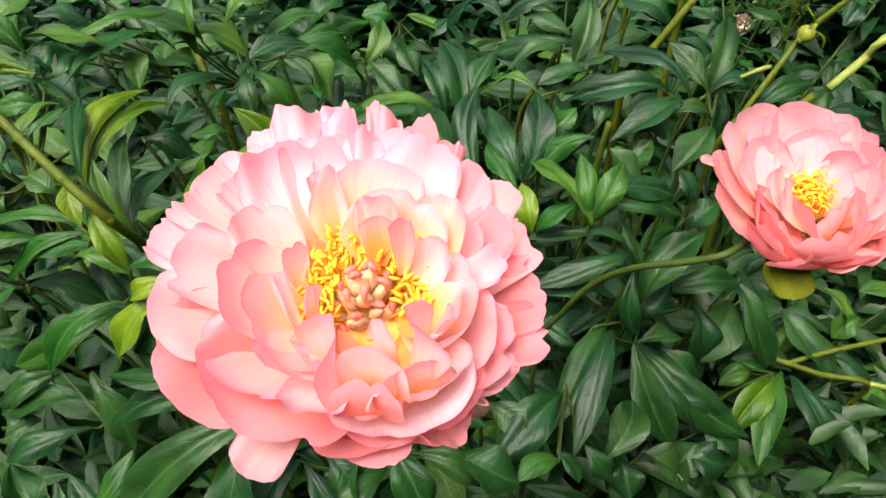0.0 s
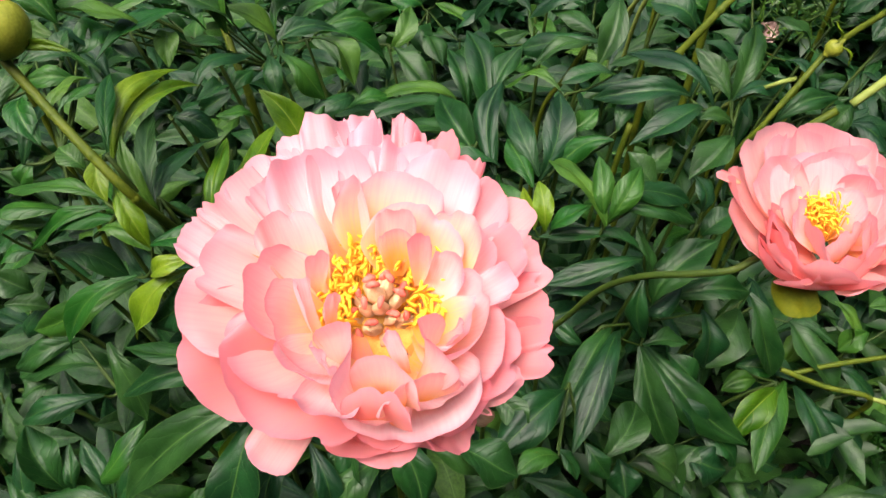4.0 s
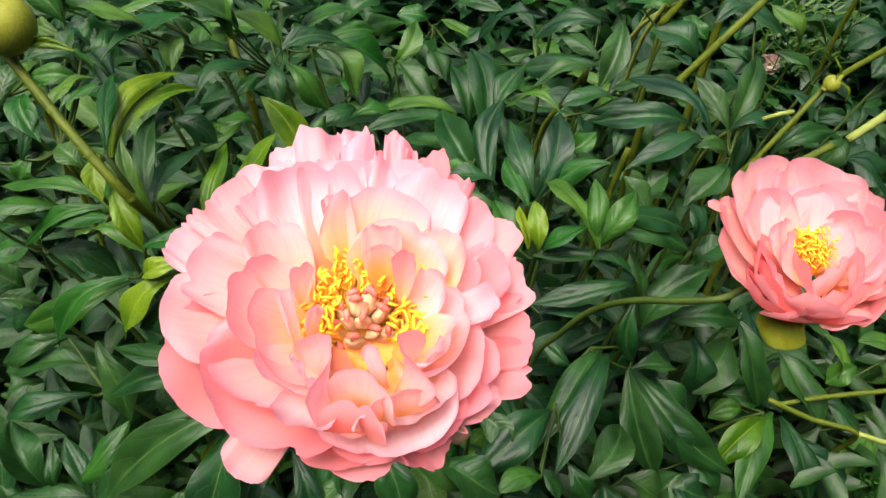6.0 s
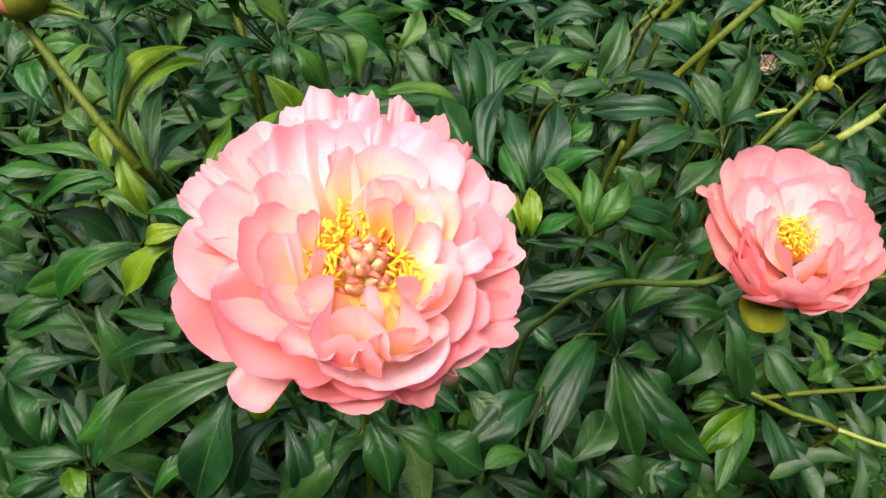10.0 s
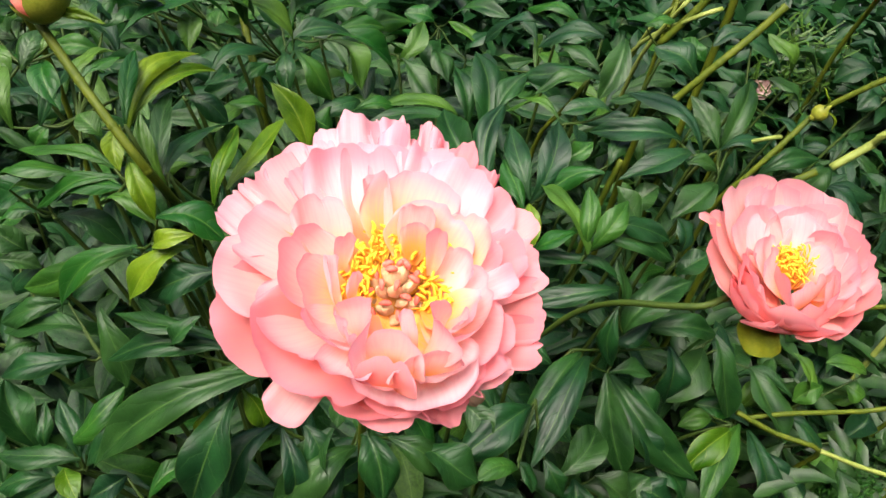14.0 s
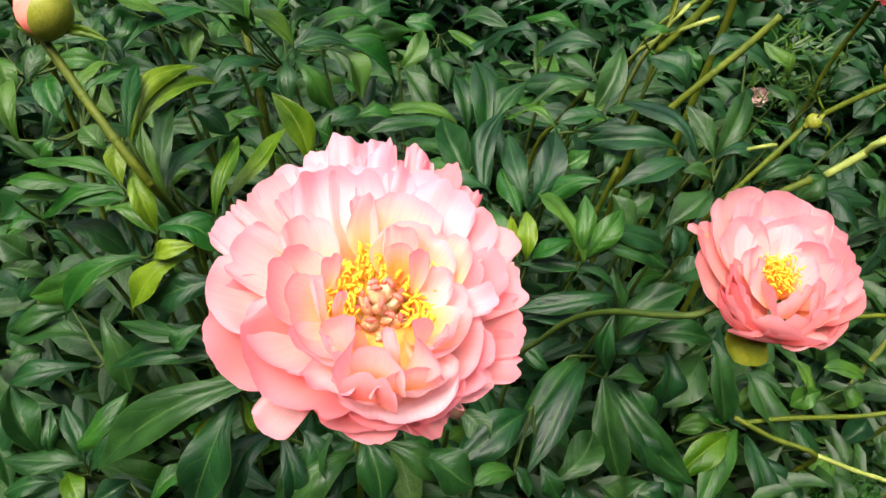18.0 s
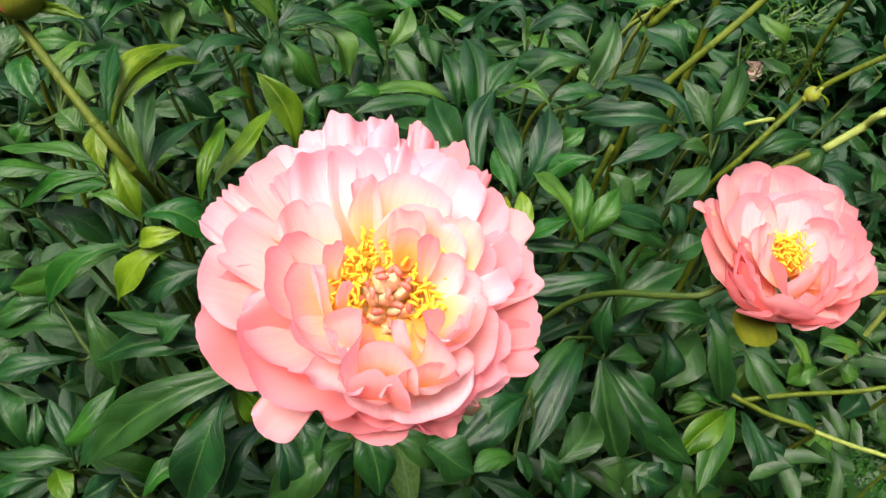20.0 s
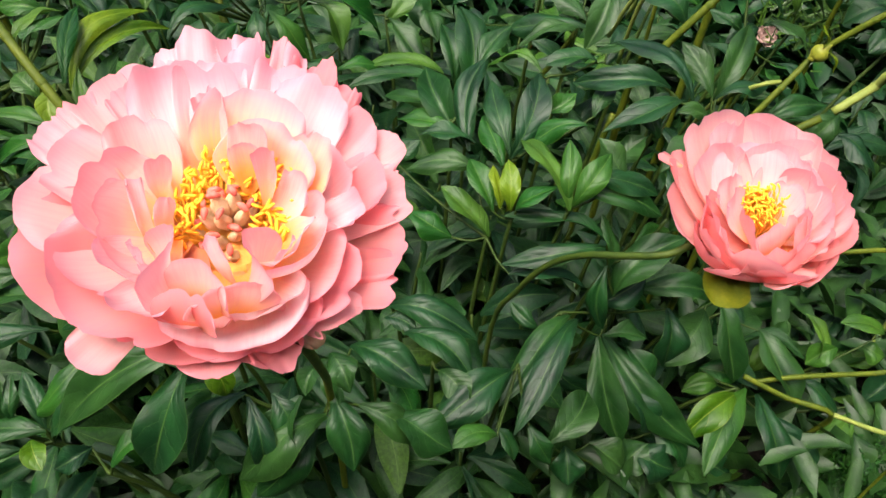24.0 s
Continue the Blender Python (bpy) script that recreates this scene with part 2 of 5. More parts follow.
# ---- builders ----
def link(name, bm_or_mesh, mat, parent=None, label="", smooth=True):
    if isinstance(bm_or_mesh, bmesh.types.BMesh):
        me = bpy.data.meshes.new(name)
        bm_or_mesh.to_mesh(me)
        bm_or_mesh.free()
    else:
        me = bm_or_mesh
    if mat and not me.materials:
        me.materials.append(mat)
    if smooth:
        me.polygons.foreach_set("use_smooth", [True] * len(me.polygons))
    ob = new(name, me)
    if parent:
        ob.parent = parent
    if label:
        ob["label"] = label
    return ob


def sheet_mesh(name, shape, nu, nv):
    """A smooth sheet: shape(u, v) gives a place for u from -1 to 1 and v from 0 to 1."""
    verts = [shape(-1 + 2 * i / nu, j / nv) for j in range(nv + 1) for i in range(nu + 1)]
    faces = [(j * (nu + 1) + i, j * (nu + 1) + i + 1, (j + 1) * (nu + 1) + i + 1, (j + 1) * (nu + 1) + i) for j in range(nv) for i in range(nu)]
    me = bpy.data.meshes.new(name)
    me.from_pydata(verts, [], faces)
    uv = me.uv_layers.new(name="UVMap")
    flat = []
    for j in range(nv):
        for i in range(nu):
            for a, b in ((i, j), (i + 1, j), (i + 1, j + 1), (i, j + 1)):
                flat += [a / nu, b / nv]
    uv.data.foreach_set("uv", flat)
    return me


def tube_mesh(name, points, radii, sides=8):
    """A round stem along smoothly joined points, closed at its ends."""
    pts = [Vector(p) for p in points]
    line, rr = [], []
    for k in range(len(pts) - 1):
        p0, p1, p2, p3 = pts[max(k - 1, 0)], pts[k], pts[k + 1], pts[min(k + 2, len(pts) - 1)]
        for s in range(4):
            f = s / 4
            line.append(0.5 * ((2 * p1) + (p2 - p0) * f + (2 * p0 - 5 * p1 + 4 * p2 - p3) * f * f + (3 * p1 - p0 - 3 * p2 + p3) * f ** 3))
            rr.append(radii[k] + (radii[k + 1] - radii[k]) * f)
    line.append(pts[-1])
    rr.append(radii[-1])
    verts, faces = [], []
    ref = Vector((0.31, 0.17, 0.93))
    for k, p in enumerate(line):
        d = (line[min(k + 1, len(line) - 1)] - line[max(k - 1, 0)]).normalized()
        a = d.cross(ref).normalized()
        b = d.cross(a)
        for s in range(sides):
            w = 2 * math.pi * s / sides
            verts.append(p + (a * math.cos(w) + b * math.sin(w)) * rr[k])
    for k in range(len(line) - 1):
        for s in range(sides):
            t = (s + 1) % sides
            faces.append((k * sides + s, k * sides + t, (k + 1) * sides + t, (k + 1) * sides + s))
    faces.append(tuple(range(sides - 1, -1, -1)))
    faces.append(tuple(range((len(line) - 1) * sides, len(line) * sides)))
    me = bpy.data.meshes.new(name)
    me.from_pydata([tuple(v) for v in verts], [], faces)
    return me


def place(ob, base, tip, facing, tilt=0.0):
    """Lays a sheet's y axis from base to tip, with its z axis turned to the facing side."""
    base, tip = Vector(base), Vector(tip)
    y = (tip - base).normalized()
    z = Vector(facing) - y * y.dot(Vector(facing))
    z = Matrix.Rotation(radians(tilt), 3, y) @ z.normalized()
    x = y.cross(z)
    m = Matrix((x, y, z)).transposed().to_4x4()
    m.translation = base
    home = ob.parent.matrix_basis.translation if ob.parent else Vector((0, 0, 0))
    if ob.parent and ob.parent.parent:
        home = home + ob.parent.parent.matrix_basis.translation
    ob.matrix_basis = Matrix.Translation(-home) @ m


def leaf_shape(length, width, bow, fold, bend, wave, phase):
    """An arching leaflet: narrow at its foot, widest past the middle, grooved along its midrib, with its sides domed and rolled down at the margins."""
    twist, roll = 0.55 * math.sin(phase * 5.3), 0.34 + 0.28 * math.sin(phase * 3.1 + 1.0)

    def shape(u, v):
        half = 0.5 * width * (math.sin(math.pi * min(1.0, v ** 1.16 * 0.97 + 0.03)) ** 0.88)
        half = max(half * (1 + 0.06 * math.sin(8 * v + phase * 2 + (2.0 if u > 0 else 0.0))), 0.0006)
        z = half * (fold * (1.25 * abs(u) ** 0.95 - 0.45 * u * u) - roll * abs(u) ** 2.3)
        z += wave * half * u * u * math.sin(7.5 * v + phase + (1.6 if u > 0 else 0.0))
        x = half * u * (1 - 0.08 * fold - 0.10 * roll * abs(u))
        c, s = math.cos(twist * (v - 0.35)), math.sin(twist * (v - 0.35))
        x, z = x * c - z * s, x * s + z * c
        z += bow * length * math.sin(math.pi * v ** 0.82) + 0.02 * length * math.sin(5.5 * v + phase * 1.7) * v * (1 - v) * 4
        return (x + bend * length * 4 * v * (1 - v), v * length, z)
    return shape


dice = random.Random(7)


def peony_shoot(top, label="dark green leafy peony shoot growing in the border"):
    """A leafy stem that rises from the soil to its top node."""
    top = Vector(top)
    foot = Vector((top.x * 0.72 + 0.02, top.y * 0.85 + 0.12, -0.01))
    ob = tagged(new("peony_shoot"), label, "plant", "peony shoots of the border")
    ob.location = foot
    ob.matrix_basis = Matrix.Translation(foot)
    rise = top - foot
    pts = [(0, 0, 0), (rise.x * 0.15, rise.y * 0.1, rise.z * 0.4), (rise.x * 0.55, rise.y * 0.5, rise.z * 0.78), tuple(rise)]
    link("stem", tube_mesh("stem", pts, [0.0042, 0.0038, 0.0032, 0.0022]), SHOOT, ob)
    ob["top"] = tuple(top)
    return ob


def leaf(shoot, base, tip, width, mat, bow=None, tilt=None):
    """One leaflet with its stalk from the shoot's top node."""
    base, tip = Vector(base), Vector(tip)
    length = (tip - base).length
    bow = dice.uniform(0.10, 0.24) if bow is None else bow + 0.07
    tilt = dice.uniform(-22, 22) if tilt is None else tilt
    me = sheet_mesh("leaf", leaf_shape(length, width * 1.12, bow, dice.uniform(0.3, 0.85), dice.uniform(-0.12, 0.12), dice.uniform(0.15, 0.42), dice.uniform(0, 6)), 8, 14)
    ob = link("leaf", me, mat, shoot)
    place(ob, base, tip, (0.0, -0.26, 0.96), tilt)
    foot = shoot.matrix_basis.translation
    top = Vector(shoot["top"])
    if (top - base).length > 0.006:
        mid = (top + base) / 2 + Vector((0, 0, -0.006))
        link("leaf_stalk", tube_mesh("leaf_stalk", [top - foot, mid - foot, base - foot + (tip - base) * 0.02], [0.0021, 0.0017, 0.0012], 6), SHOOT, shoot)
    return ob


def petal_shape(length, width, belly, cup, ruffle, seed):
    """A broad petal: narrow foot, rounded and lobed rim, hollow towards its z side, with a lean and a turned lip of its own."""
    skew, lip = 0.22 * math.sin(seed * 2.7), 0.07 * math.sin(seed * 4.1) - 0.02
    notch = 0.6 * math.sin(seed * 1.3)

    def shape(u, v):
        w = u * math.pi / 2
        half = 0.5 * width * (0.28 + 0.72 * math.sin(math.pi / 2 * min(1.0, v / 0.78)))
        lobes = noise.noise(Vector((u * 1.9 + seed, seed * 1.7, 0.3)))
        fine = noise.noise(Vector((u * 5.5 + seed, 3.1 - seed, 0.7)))
        tiny = abs(noise.noise(Vector((u * 9 + seed, seed, 5.1)))) + 0.5 * abs(noise.noise(Vector((u * 21, seed, 1.1))))
        late = max(0, v - 0.35) / 0.65
        cap = min(0.48, 0.38 * width / length)
        y = v * length * (1 - cap + cap * math.cos(w) ** 0.9) + length * ruffle * late ** 2 * (0.9 * lobes + 0.22 * fine) - 0.035 * width * late ** 5 * tiny
        y -= (0.10 if ruffle > 0.02 else 0.0) * width * late ** 3 * math.exp(-((u - notch) / 0.09) ** 2)
        rise = min(1.0, y / length)
        across = math.sin(w)
        z = -belly * length * 4 * rise * (1 - rise) + cup * half * abs(across) ** 2.2
        z += (ruffle + 0.012) * length * late * (1.3 * noise.noise(Vector((u * 1.7 - seed, v * 1.6, seed))) + 0.2 * fine * late)
        z += 0.06 * length * noise.noise(Vector((u * 2.4 + 9 + seed, v * 2.2, 2.2))) * v
        z += 0.009 * length * noise.noise(Vector((u * 6.0 + seed, v * 2.0, 7.7))) * late
        z += lip * width * max(0.0, v - 0.72) ** 2 * 9
        return (half * across + skew * width * 0.5 * v * (v - 1), y, z)
    return shape


def petal(head, base, tip, width, belly, mat, cup=None, ruffle=0.13, tilt=0.0):
    base, tip = Vector(base), Vector(tip)
    length = (tip - base).length
    cup = dice.uniform(0.25, 0.5) if cup is None else cup
    me = sheet_mesh("petal", petal_shape(length, width, belly, cup, ruffle, dice.uniform(0, 50)), 30, 18)
    ob = link("petal", me, mat, head)
    # the hollow side looks to a place above the flower's heart
    heart = head.matrix_basis.translation + Vector(head["facing"]).normalized() * 0.065
    place(ob, base, tip, heart - (base + tip) / 2, tilt + dice.uniform(-9, 9))
    return ob


def flower_head(at, facing, label="", category="flower"):
    ob = tagged(new("peony_flower"), label, category, "open coral peony flowers")
    ob.matrix_basis = Matrix.Translation(Vector(at))
    ob["facing"] = tuple(facing)
    return ob


def stamens(head, count, spread, height, lean=(0, 0, 0), hole=0.6, size=1.0):
    """Yellow filaments with long anthers round the middle of a flower."""
    axis = Vector(head["facing"]).normalized()
    side = axis.cross(Vector((0, 0, 1))).normalized()
    up = side.cross(axis)
    for k in range(count):
        w, r = k * 2.399, dice.uniform(hole, 1.0)
        if hole > 0.5 and math.sin(w) < -0.3:
            continue
        out = side * math.cos(w) + up * math.sin(w)
        start = out * 0.6 * spread * r + axis * 0.002
        end = out * spread * r + axis * height * dice.uniform(0.6, 1.0) + Vector(lean) * dice.uniform(0.2, 1.0) * (max(0.0, math.sin(w)) ** 0.7 if hole > 0.5 else 1.0)
        mid = (start + end) / 2 + out * 0.002
        way = ((end - mid).normalized() * 0.5 + Vector((dice.uniform(-1, 1), dice.uniform(-1, 1), dice.uniform(-1, 1)))).normalized()
        curl = axis.cross(way).normalized() * dice.uniform(-0.0016, 0.0016) + axis * 0.0012
        s = link("stamen", tube_mesh("stamen", [start, mid, end], [0.0004, 0.0004, 0.0005], 4), YELLOW, head)
        link("anther", tube_mesh("anther", [end, end + way * 0.0035 * size + curl, end + way * 0.0072 * size, end + way * 0.0102 * size - curl], [0.0006 * size, 0.0012 * size, 0.0012 * size, 0.0004], 6), ANTHER, s)


def blob_mesh(name, size, sharp=0.0, seed=0.0, rough=0.06):
    bm = bmesh.new()
    bmesh.ops.create_uvsphere(bm, u_segments=14, v_segments=10, radius=1.0)
    for v in bm.verts:
        z = v.co.z
        taper = 1 - sharp * max(0, z) ** 1.5
        n = 1 + rough * noise.noise(v.co * 2.3 + Vector((seed, seed, 0)))
        v.co = Vector((v.co.x * taper * size[0] * n, v.co.y * taper * size[1] * n, z * size[2] * n))
    me = bpy.data.meshes.new(name)
    bm.to_mesh(me)
    bm.free()
    return me


def aim(ob, at, direction, parent_at=None):
    q = Vector(direction).to_track_quat("Z", "Y").to_matrix().to_4x4()
    q.translation = Vector(at) - (Vector(parent_at) if parent_at is not None else Vector((0, 0, 0)))
    ob.matrix_basis = q


def carpels(head, count=5, high=0.012):
    axis = Vector(head["facing"]).normalized()
    side = axis.cross(Vector((0, 0, 1))).normalized()
    up = side.cross(axis)
    seat = link("receptacle", blob_mesh("receptacle", (0.020, 0.020, 0.006), 0.0, 3.0), RECEPTACLE, head)
    aim(seat, axis * -0.005 + up * 0.006, axis)
    for k in range(count):
        w = k * 2.399
        out = side * math.cos(w) + up * math.sin(w)
        r = 0.0028 * math.sqrt(k + 0.4)
        fat = dice.uniform(0.0025, 0.0037)
        top = high - 1.6 * r * r / 0.01 + dice.uniform(-0.001, 0.0015)
        c = link("carpel", blob_mesh("carpel", (fat, fat * 0.85, 0.0075), 0.6, k, 0.35), CARPEL, head)
        aim(c, out * r + up * 0.005 + axis * (top - 0.004), axis + out * r * 60)
        tipped = out * (r + 0.0012) + up * 0.005 + axis * (top + 0.0035)
        turn = (side * math.cos(w * 1.7) + up * math.sin(w * 1.7)) * 0.0026
        link("stigma", tube_mesh("stigma", [tipped - turn, tipped - turn * 0.3 + axis * 0.0012, tipped + turn * 0.5 + axis * 0.0006, tipped + turn], [0.0005, 0.0013, 0.0014, 0.0005], 6), STIGMA, c).matrix_basis = c.matrix_basis.inverted()


def stalk(points, radius, mat, label="smooth green peony flower stalk", root=True, parent=None, name="stem"):
    """A flower stalk through the points; its last point runs on down to the soil."""
    pts = [Vector(p) for p in points]
    if root:
        low = pts[-1]
        pts += [Vector((low.x + 0.01, low.y + 0.03, low.z * 0.5)), Vector((low.x + 0.01, low.y + 0.04, -0.01))]
    rad = [radius] * len(pts)
    if parent is None:
        parent = tagged(new("flower_stalk"), label, "stem", "flower stalks in the border")
        parent.matrix_basis = Matrix.Translation(pts[-1])
        home = parent.matrix_basis.translation
        for k in range(1, len(points) - 1):
            j = link("joint", blob_mesh("joint", (radius * 1.08, radius * 1.08, radius * 1.6), 0.0, k), mat, parent)
            aim(j, pts[k], pts[k + 1] - pts[k - 1], home)
    home = parent.matrix_basis.translation
    link(name, tube_mesh(name, [p - home for p in pts], rad), mat, parent)
    return parent


# ---- ground ----
def ground_mesh():
    n, verts, faces = 60, [], []
    for j in range(n + 1):
        for i in range(n + 1):
            a, b = -1 + 2 * i / n, -1 + 2 * j / n
            x, y = 0.2 + 2.0 * a + 120 * a ** 7, 1.0 + 2.0 * b + 120 * b ** 7
            verts.append((x, y, 0.02 * noise.noise(Vector((x * 5, y * 5, 0))) + 0.008 * noise.noise(Vector((x * 23, y * 23, 4)))))
    for j in range(n):
        for i in range(n):
            faces.append((j * (n + 1) + i, j * (n + 1) + i + 1, (j + 1) * (n + 1) + i + 1, (j + 1) * (n + 1) + i))
    me = bpy.data.meshes.new("ground")
    me.from_pydata(verts, [], faces)
    return me


tagged(link("ground", ground_mesh(), SOIL), "dark brown garden soil under the plants", "ground", kind="structure")
bm = bmesh.new()
bmesh.ops.create_cube(bm, size=1.0)
for vert in bm.verts:
    vert.co = Vector((vert.co.x * 14 - 1.0, vert.co.y * 1.8 + 3.52, vert.co.z * 0.04 + 0.035))
bmesh.ops.bevel(bm, geom=bm.edges[:], offset=0.008, segments=2, affect="EDGES")
tagged(link("pavement", bm, PAVING, smooth=False), "dark grey paved path behind the border", "path", kind="structure")


def hedge(name, start, end, high, label):
    """An added, unseen clipped hedge that closes one garden side and blocks low sky."""
    a, b = Vector(start), Vector(end)
    along, n, m = b - a, 70, 24
    away = along.normalized().cross(Vector((0, 0, 1)))
    verts, faces = [], []
    for j in range(m + 1):
        for i in range(n + 1):
            p = a + along * (i / n) + Vector((0, 0, high * j / m))
            p += away * (0.35 * noise.noise(p * 1.3) + 0.16 * noise.noise(p * 4.1) + (0.5 * (j / m) ** 4))
            p.z += 0.25 * noise.noise(p * 2.2) * j / m
            verts.append(tuple(p))
    for j in range(m):
        for i in range(n):
            faces.append((j * (n + 1) + i, j * (n + 1) + i + 1, (j + 1) * (n + 1) + i + 1, (j + 1) * (n + 1) + i))
    me = bpy.data.meshes.new(name)
    me.from_pydata(verts, [], faces)
    sol = link(name, me, ADDED_HEDGE)
    thick = sol.modifiers.new("thick", "SOLIDIFY")
    thick.thickness = 0.5
    return tagged(sol, label, "hedge", kind="structure")


# added out of view: they cut the low sky and darken leaf reflections
hedge("sky_block_north", (-7, 7.5, 0), (7, 7.5, 0), 5.0, "unseen dark green hedge added beyond the paved path to block low sky")
hedge("sky_block_south", (6, -3.2, 0), (-6, -3.2, 0), 4.2, "unseen dark green hedge added in front of the border to block low sky")
hedge("sky_block_east", (4.5, 7.5, 0), (4.5, -3.2, 0), 4.6, "unseen tall dark green hedge added east of the border to block low sky")
hedge("sky_block_west", (-5.5, -3.2, 0), (-5.5, 7.5, 0), 3.2, "unseen lower dark green hedge added west of the border to block low sky")


# ---- the large open flower ----
bloom = flower_head((-0.0285, 0.1965, 0.9886), (0.058, -0.297, 0.953))
petal(bloom, (-0.0497, 0.2009, 0.9912), (-0.1112, 0.2210, 1.0103), 0.022, 0.09, BLUSHED, cup=0.15, ruffle=0.09)
petal(bloom, (-0.0681, 0.2074, 1.0038), (-0.1050, 0.2270, 1.0159), 0.006, 0.04, OUTER, cup=0.60, ruffle=0.04)
petal(bloom, (-0.0458, 0.2150, 0.9953), (-0.0919, 0.2539, 1.0190), 0.034, 0.10, BLUSHED, cup=0.15, ruffle=0.09)
petal(bloom, (-0.0466, 0.2080, 0.9951), (-0.0992, 0.2386, 1.0215), 0.030, 0.12, OUTER, cup=0.20, ruffle=0.07)
petal(bloom, (-0.0411, 0.2161, 0.9954), (-0.0786, 0.2607, 1.0188), 0.015, 0.09, BLUSHED, cup=0.20, ruffle=0.09)
petal(bloom, (-0.0387, 0.2166, 0.9955), (-0.0733, 0.2727, 1.0231), 0.032, 0.09, BLUSHED, cup=0.15, ruffle=0.10)
petal(bloom, (-0.0354, 0.2188, 0.9959), (-0.0594, 0.2787, 1.0286), 0.032, 0.10, BLUSHED, cup=0.20, ruffle=0.10)
petal(bloom, (-0.0331, 0.2193, 0.9960), (-0.0475, 0.2862, 1.0271), 0.018, 0.09, BLUSHED, cup=0.30, ruffle=0.07)
petal(bloom, (-0.0314, 0.2197, 0.9960), (-0.0367, 0.2804, 1.0261), 0.031, 0.09, BLUSHED, cup=0.20, ruffle=0.10)
petal(bloom, (-0.0259, 0.2243, 1.0048), (-0.0288, 0.2807, 1.0296), 0.007, 0.04, OUTER, cup=0.60, ruffle=0.04)
petal(bloom, (-0.0269, 0.2194, 0.9956), (-0.0237, 0.2761, 1.0255), 0.017, 0.09, BLUSHED, cup=0.20, ruffle=0.10)
petal(bloom, (-0.0240, 0.2174, 0.9948), (-0.0108, 0.2768, 1.0232), 0.023, 0.10, CORAL, cup=0.20, ruffle=0.12)
petal(bloom, (-0.0211, 0.2154, 0.9940), (-0.0017, 0.2749, 1.0200), 0.028, 0.10, CORAL, cup=0.20, ruffle=0.12)
petal(bloom, (-0.0201, 0.2104, 0.9923), (0.0280, 0.2501, 1.0087), 0.025, 0.12, OUTER, cup=0.30, ruffle=0.07)
petal(bloom, (-0.0200, 0.2089, 0.9938), (0.0138, 0.2518, 1.0178), 0.026, 0.14, OUTER, cup=0.35, ruffle=0.07)
petal(bloom, (-0.0177, 0.2044, 0.9903), (0.0355, 0.2316, 1.0016), 0.030, 0.15, OUTER, cup=0.30, ruffle=0.07)
petal(bloom, (-0.0192, 0.2052, 0.9925), (0.0247, 0.2301, 1.0092), 0.027, 0.19, CORAL, cup=0.35, ruffle=0.07)
petal(bloom, (-0.0157, 0.2005, 0.9889), (0.0402, 0.2098, 0.9919), 0.037, 0.14, CORAL, cup=0.20, ruffle=0.09)
petal(bloom, (-0.0158, 0.1946, 0.9872), (0.0385, 0.1915, 0.9843), 0.027, 0.12, CORAL, cup=0.20, ruffle=0.10)
petal(bloom, (-0.0161, 0.1896, 0.9857), (0.0277, 0.1753, 0.9794), 0.029, 0.12, OUTER, cup=0.20, ruffle=0.14)
petal(bloom, (-0.0172, 0.1831, 0.9839), (0.0144, 0.1646, 0.9764), 0.014, 0.10, WITHERED, cup=0.20, ruffle=0.10)
petal(bloom, (-0.0219, 0.1833, 0.9842), (0.0056, 0.1523, 0.9739), 0.020, 0.12, CORAL, cup=0.20, ruffle=0.16)
petal(bloom, (-0.0264, 0.1823, 0.9842), (-0.0095, 0.1437, 0.9738), 0.042, 0.14, CORAL, cup=0.20, ruffle=0.10)
petal(bloom, (-0.0336, 0.1831, 0.9849), (-0.0376, 0.1426, 0.9775), 0.052, 0.17, CORAL, cup=0.25, ruffle=0.06)
petal(bloom, (-0.0461, 0.1767, 0.9839), (-0.0655, 0.1377, 0.9749), 0.020, 0.07, OUTER, cup=0.10, ruffle=0.01)
petal(bloom, (-0.0482, 0.1948, 0.9892), (-0.0966, 0.1669, 0.9915), 0.052, 0.14, CORAL, cup=0.25, ruffle=0.07)
petal(bloom, (-0.0486, 0.2010, 0.9930), (-0.1041, 0.1877, 1.0074), 0.048, 0.14, OUTER, cup=0.28, ruffle=0.07)
petal(bloom, (-0.0479, 0.2030, 0.9946), (-0.0990, 0.2035, 1.0158), 0.030, 0.12, OUTER, cup=0.25, ruffle=0.07)
petal(bloom, (-0.0429, 0.2126, 0.9983), (-0.0647, 0.2507, 1.0297), 0.044, 0.14, BLUSHED, cup=0.35, ruffle=0.09)
petal(bloom, (-0.0397, 0.2147, 0.9987), (-0.0536, 0.2594, 1.0285), 0.030, 0.12, BLUSHED, cup=0.35, ruffle=0.07)
petal(bloom, (-0.0313, 0.2161, 0.9977), (-0.0366, 0.2620, 1.0265), 0.033, 0.12, BLUSHED, cup=0.25, ruffle=0.10)
petal(bloom, (-0.0254, 0.2175, 0.9978), (-0.0217, 0.2639, 1.0283), 0.026, 0.12, BLUSHED, cup=0.25, ruffle=0.09)
petal(bloom, (-0.0209, 0.2132, 0.9961), (-0.0054, 0.2561, 1.0281), 0.033, 0.15, BLUSHED, cup=0.35, ruffle=0.07)
petal(bloom, (-0.0169, 0.2076, 0.9941), (0.0086, 0.2286, 1.0154), 0.032, 0.15, BLUSHED, cup=0.35, ruffle=0.07)
petal(bloom, (-0.0449, 0.2107, 0.9997), (-0.0830, 0.2327, 1.0244), 0.013, 0.10, OUTER, cup=0.50, ruffle=0.06)
petal(bloom, (-0.0411, 0.1898, 0.9912), (-0.0659, 0.1434, 0.9940), 0.060, 0.19, CORAL, cup=0.45, ruffle=0.06)
